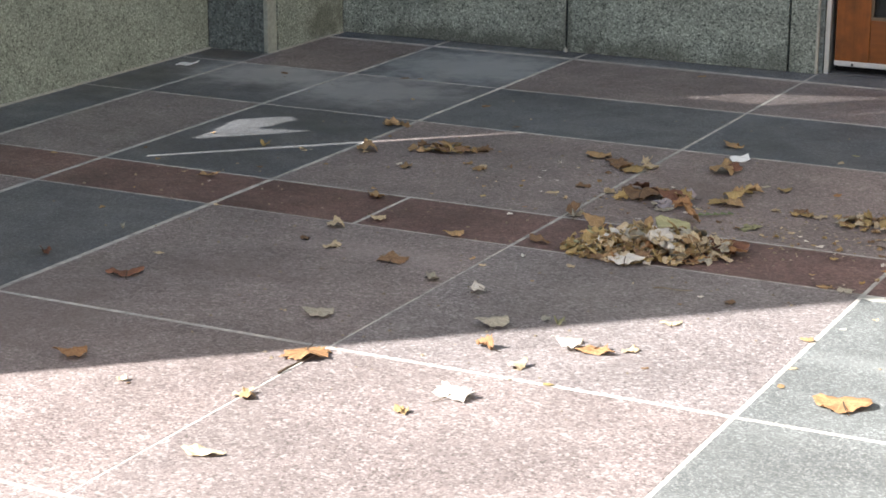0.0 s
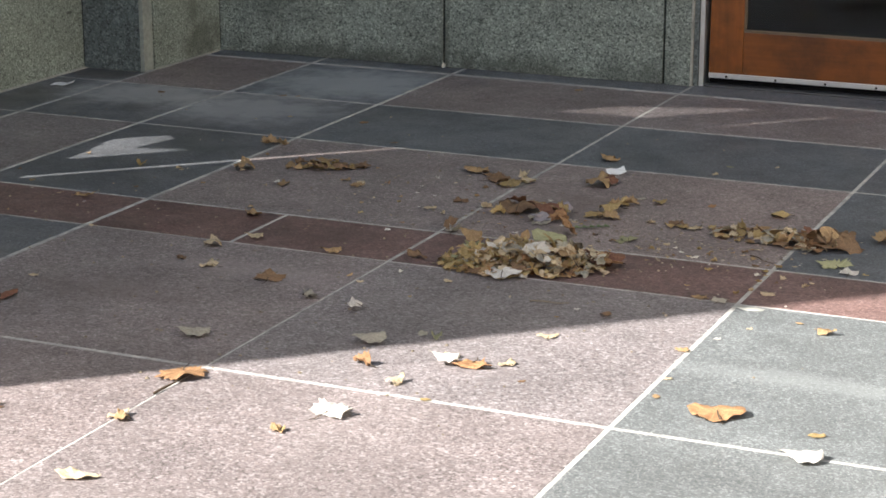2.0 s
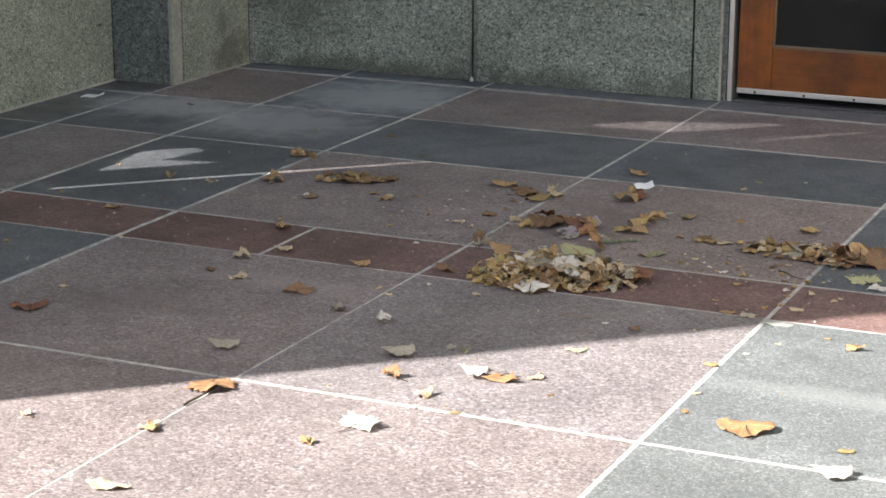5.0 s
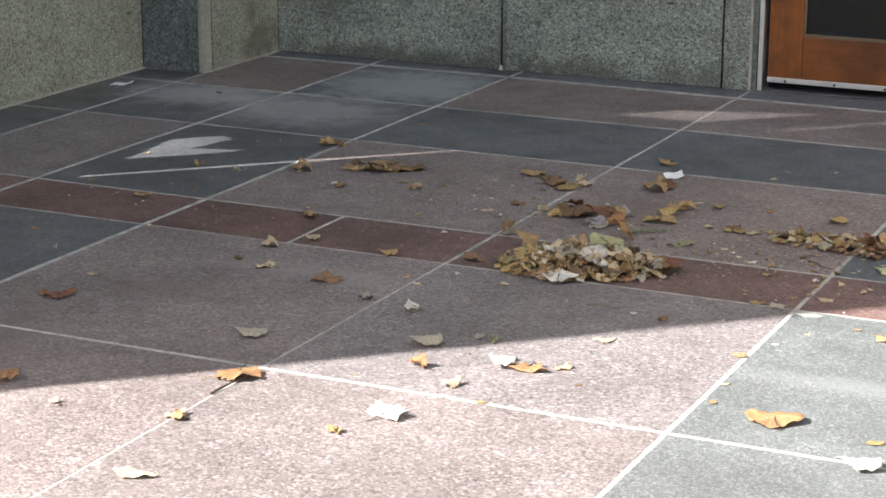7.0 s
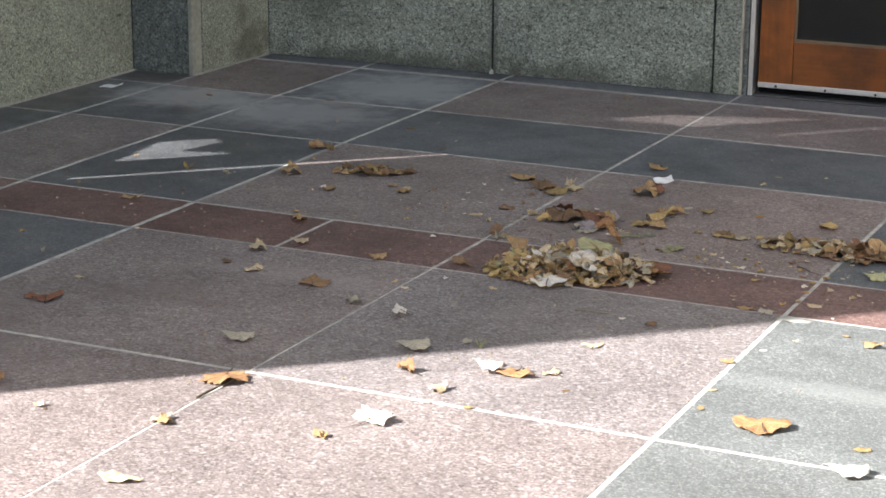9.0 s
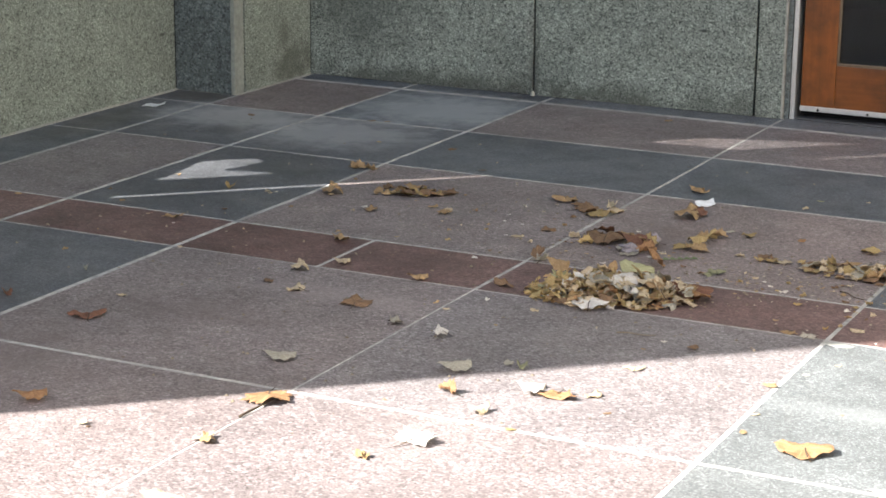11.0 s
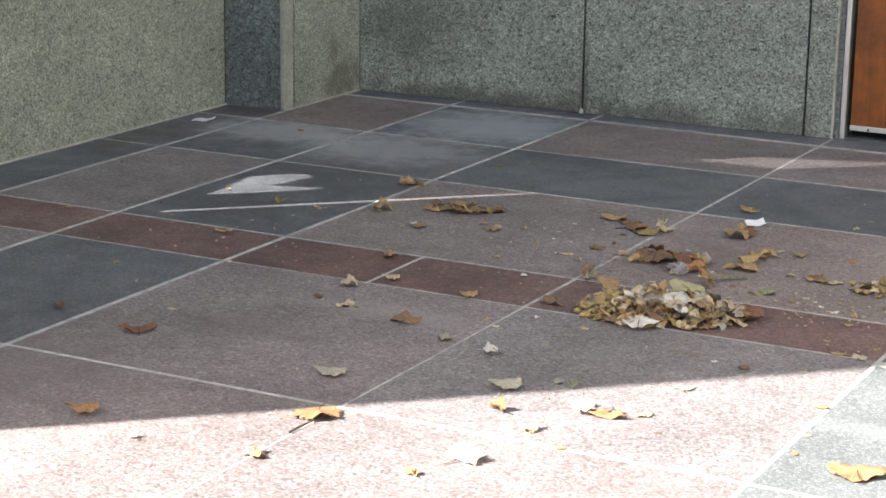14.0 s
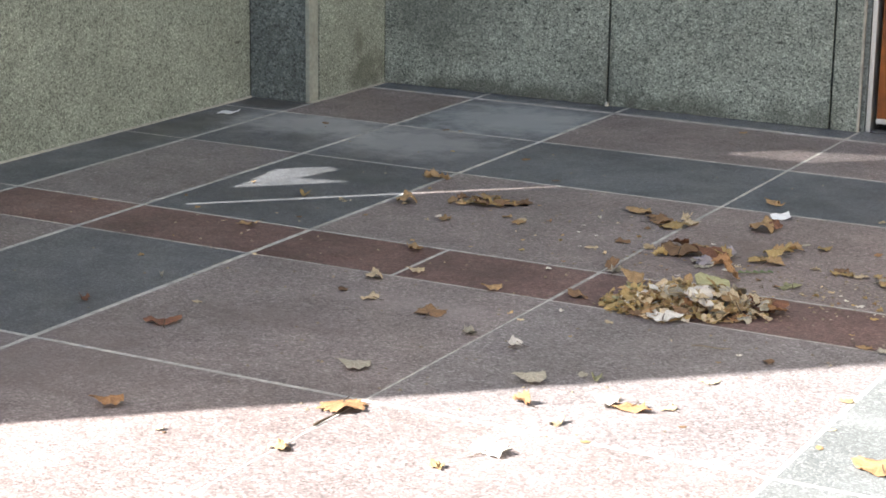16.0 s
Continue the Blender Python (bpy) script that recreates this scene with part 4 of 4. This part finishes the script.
bm = bmesh.new()
for cx, cy, rx, ry, count in ((-1.6, 5.3, 0.35, 0.22, 150), (-1.9, 4.95, 0.4, 0.25, 120), (-2.4, 5.3, 0.8, 0.7, 130), (-2.2, 4.1, 0.9, 0.6, 90), (-3.4, 4.9, 0.6, 0.4, 40), (-3.0, 6.5, 1.2, 0.6, 40)):
    for i in range(count):
        x, y = dice.gauss(cx, rx * 0.6), dice.gauss(cy, ry * 0.6)
        s, a = dice.uniform(0.002, 0.007), dice.uniform(0, 6.28)
        vs = [bm.verts.new((x + s * dice.uniform(0.6, 1.2) * math.cos(a + q), y + s * dice.uniform(0.6, 1.2) * math.sin(a + q), 0.001)) for q in (0, 1.6, 3.1, 4.7)]
        up = bm.verts.new((x, y, 0.001 + s * dice.uniform(0.4, 0.9)))
        for j in range(4):
            bm.faces.new((vs[j], vs[(j + 1) % 4], up))
        bm.faces.new(vs[::-1])
crumbs = finish("leaf_crumbs", bm, CRUMB)
tagged(crumbs, "tiny crumbs of dry leaf strewn over the paving", "leaf crumbs", kind="stuff")


bm = bmesh.new()
for cx, cy, rx, ry, count in ((-1.5, 5.3, 0.3, 0.14, 45), (-1.55, 5.05, 0.3, 0.12, 13), (-2.3, 5.5, 0.7, 0.5, 30), (-1.3, 4.95, 0.2, 0.2, 8), (-3.0, 4.95, 0.5, 0.12, 7)):
    for i in range(count):
        x, y = dice.gauss(cx, rx * 0.6), dice.gauss(cy, ry * 0.6)
        s, a = dice.uniform(0.002, 0.0065), dice.uniform(0, 6.28)
        vs = [bm.verts.new((x + s * dice.uniform(0.5, 1.3) * math.cos(a + q), y + s * dice.uniform(0.5, 1.3) * math.sin(a + q), 0.001)) for q in (0, 1.6, 3.1, 4.7)]
        up = bm.verts.new((x, y, 0.001 + s * dice.uniform(0.2, 0.6)))
        for j in range(4):
            bm.faces.new((vs[j], vs[(j + 1) % 4], up))
        bm.faces.new(vs[::-1])
tagged(finish("pale_crumbs", bm, PALE_CRUMB), "pale crumbs of leaf and paper strewn over the paving", "leaf crumbs", kind="stuff")


def crumpled(x, y, w, d, h, seed):
    """A crumpled scrap of thin sheet: a squashed shell with sharp folds."""
    bm = bmesh.new()
    bmesh.ops.create_icosphere(bm, subdivisions=3, radius=0.5)
    for v in bm.verts:
        k = 1.0 + 0.75 * noise.noise(v.co * 3.1 + Vector((seed, 0, 0))) + 0.3 * noise.noise(v.co * 8.0 + Vector((0, seed, 0)))
        v.co = Vector((v.co.x * k * w, v.co.y * k * d, (v.co.z * k + 0.5) * h))
    low = min(v.co.z for v in bm.verts)
    for v in bm.verts:
        v.co.z -= low
    ob = finish("crumpled_scrap", bm, LILAC)
    ob.matrix_world = pose(x, y, 0.001, 0, 0, 25)
    tagged(ob, "crumpled pale lilac scrap lying among the leaves", "litter", "crumpled scraps")


crumpled(-2.06, 5.35, 0.055, 0.04, 0.024, 3.0)
crumpled(-2.02, 5.46, 0.03, 0.024, 0.03, 8.0)

# small green sprig of fern-like leaflets
sprig = empty("green_sprig", -1.9, 5.335, 0.001)
tagged(sprig, "small dull green sprig with fine leaflets on the paving", "sprig")
bm = bmesh.new()
prev = None
for k in range(6):
    c = Vector((-0.045 + 0.018 * k, -0.03 + 0.012 * k, 0.006))
    ring = [bm.verts.new(c + Vector((0, 0.0015 * math.cos(q), 0.0015 * math.sin(q)))) for q in (0.5, 2.6, 4.7)]
    if prev:
        for i in range(3):
            bm.faces.new((prev[i], prev[(i + 1) % 3], ring[(i + 1) % 3], ring[i]))
    prev = ring
part("stalk", bm, SPRIG, sprig)
for k in range(11):
    bm = bmesh.new()
    bmesh.ops.create_icosphere(bm, subdivisions=1, radius=0.0095)
    for v in bm.verts:
        v.co = Vector((v.co.x, v.co.y * 0.55, v.co.z * 0.3 + 0.008))
    f = part("leaflet", bm, SPRIG, sprig)
    side = 1 if k % 2 else -1
    f.matrix_local = pose(-0.045 + 0.009 * k, -0.03 + 0.006 * k + side * 0.006, 0, side * 15, 0, 34 + side * 60)

# smears of mortar: one beside a joint of the paving, one at the foot of a wall joint
for x, y, w, d, h, owner in ((-1.262, 4.755, 0.042, 0.022, 0.003, pavement), (-3.374, FACE - 0.006, 0.009, 0.01, 0.02, wall_north)):
    bm = bmesh.new()
    bmesh.ops.create_icosphere(bm, subdivisions=2, radius=1.0)
    for v in bm.verts:
        k = 1.0 + 0.35 * noise.noise(v.co * 2.2 + Vector((x, y, 0)))
        v.co = Vector((x + v.co.x * k * w, y + v.co.y * k * d, max(0.0004, v.co.z * k * h)))
    part("mortar_smear", bm, BEAD_PALE, owner, "hardened smear of pale mortar")
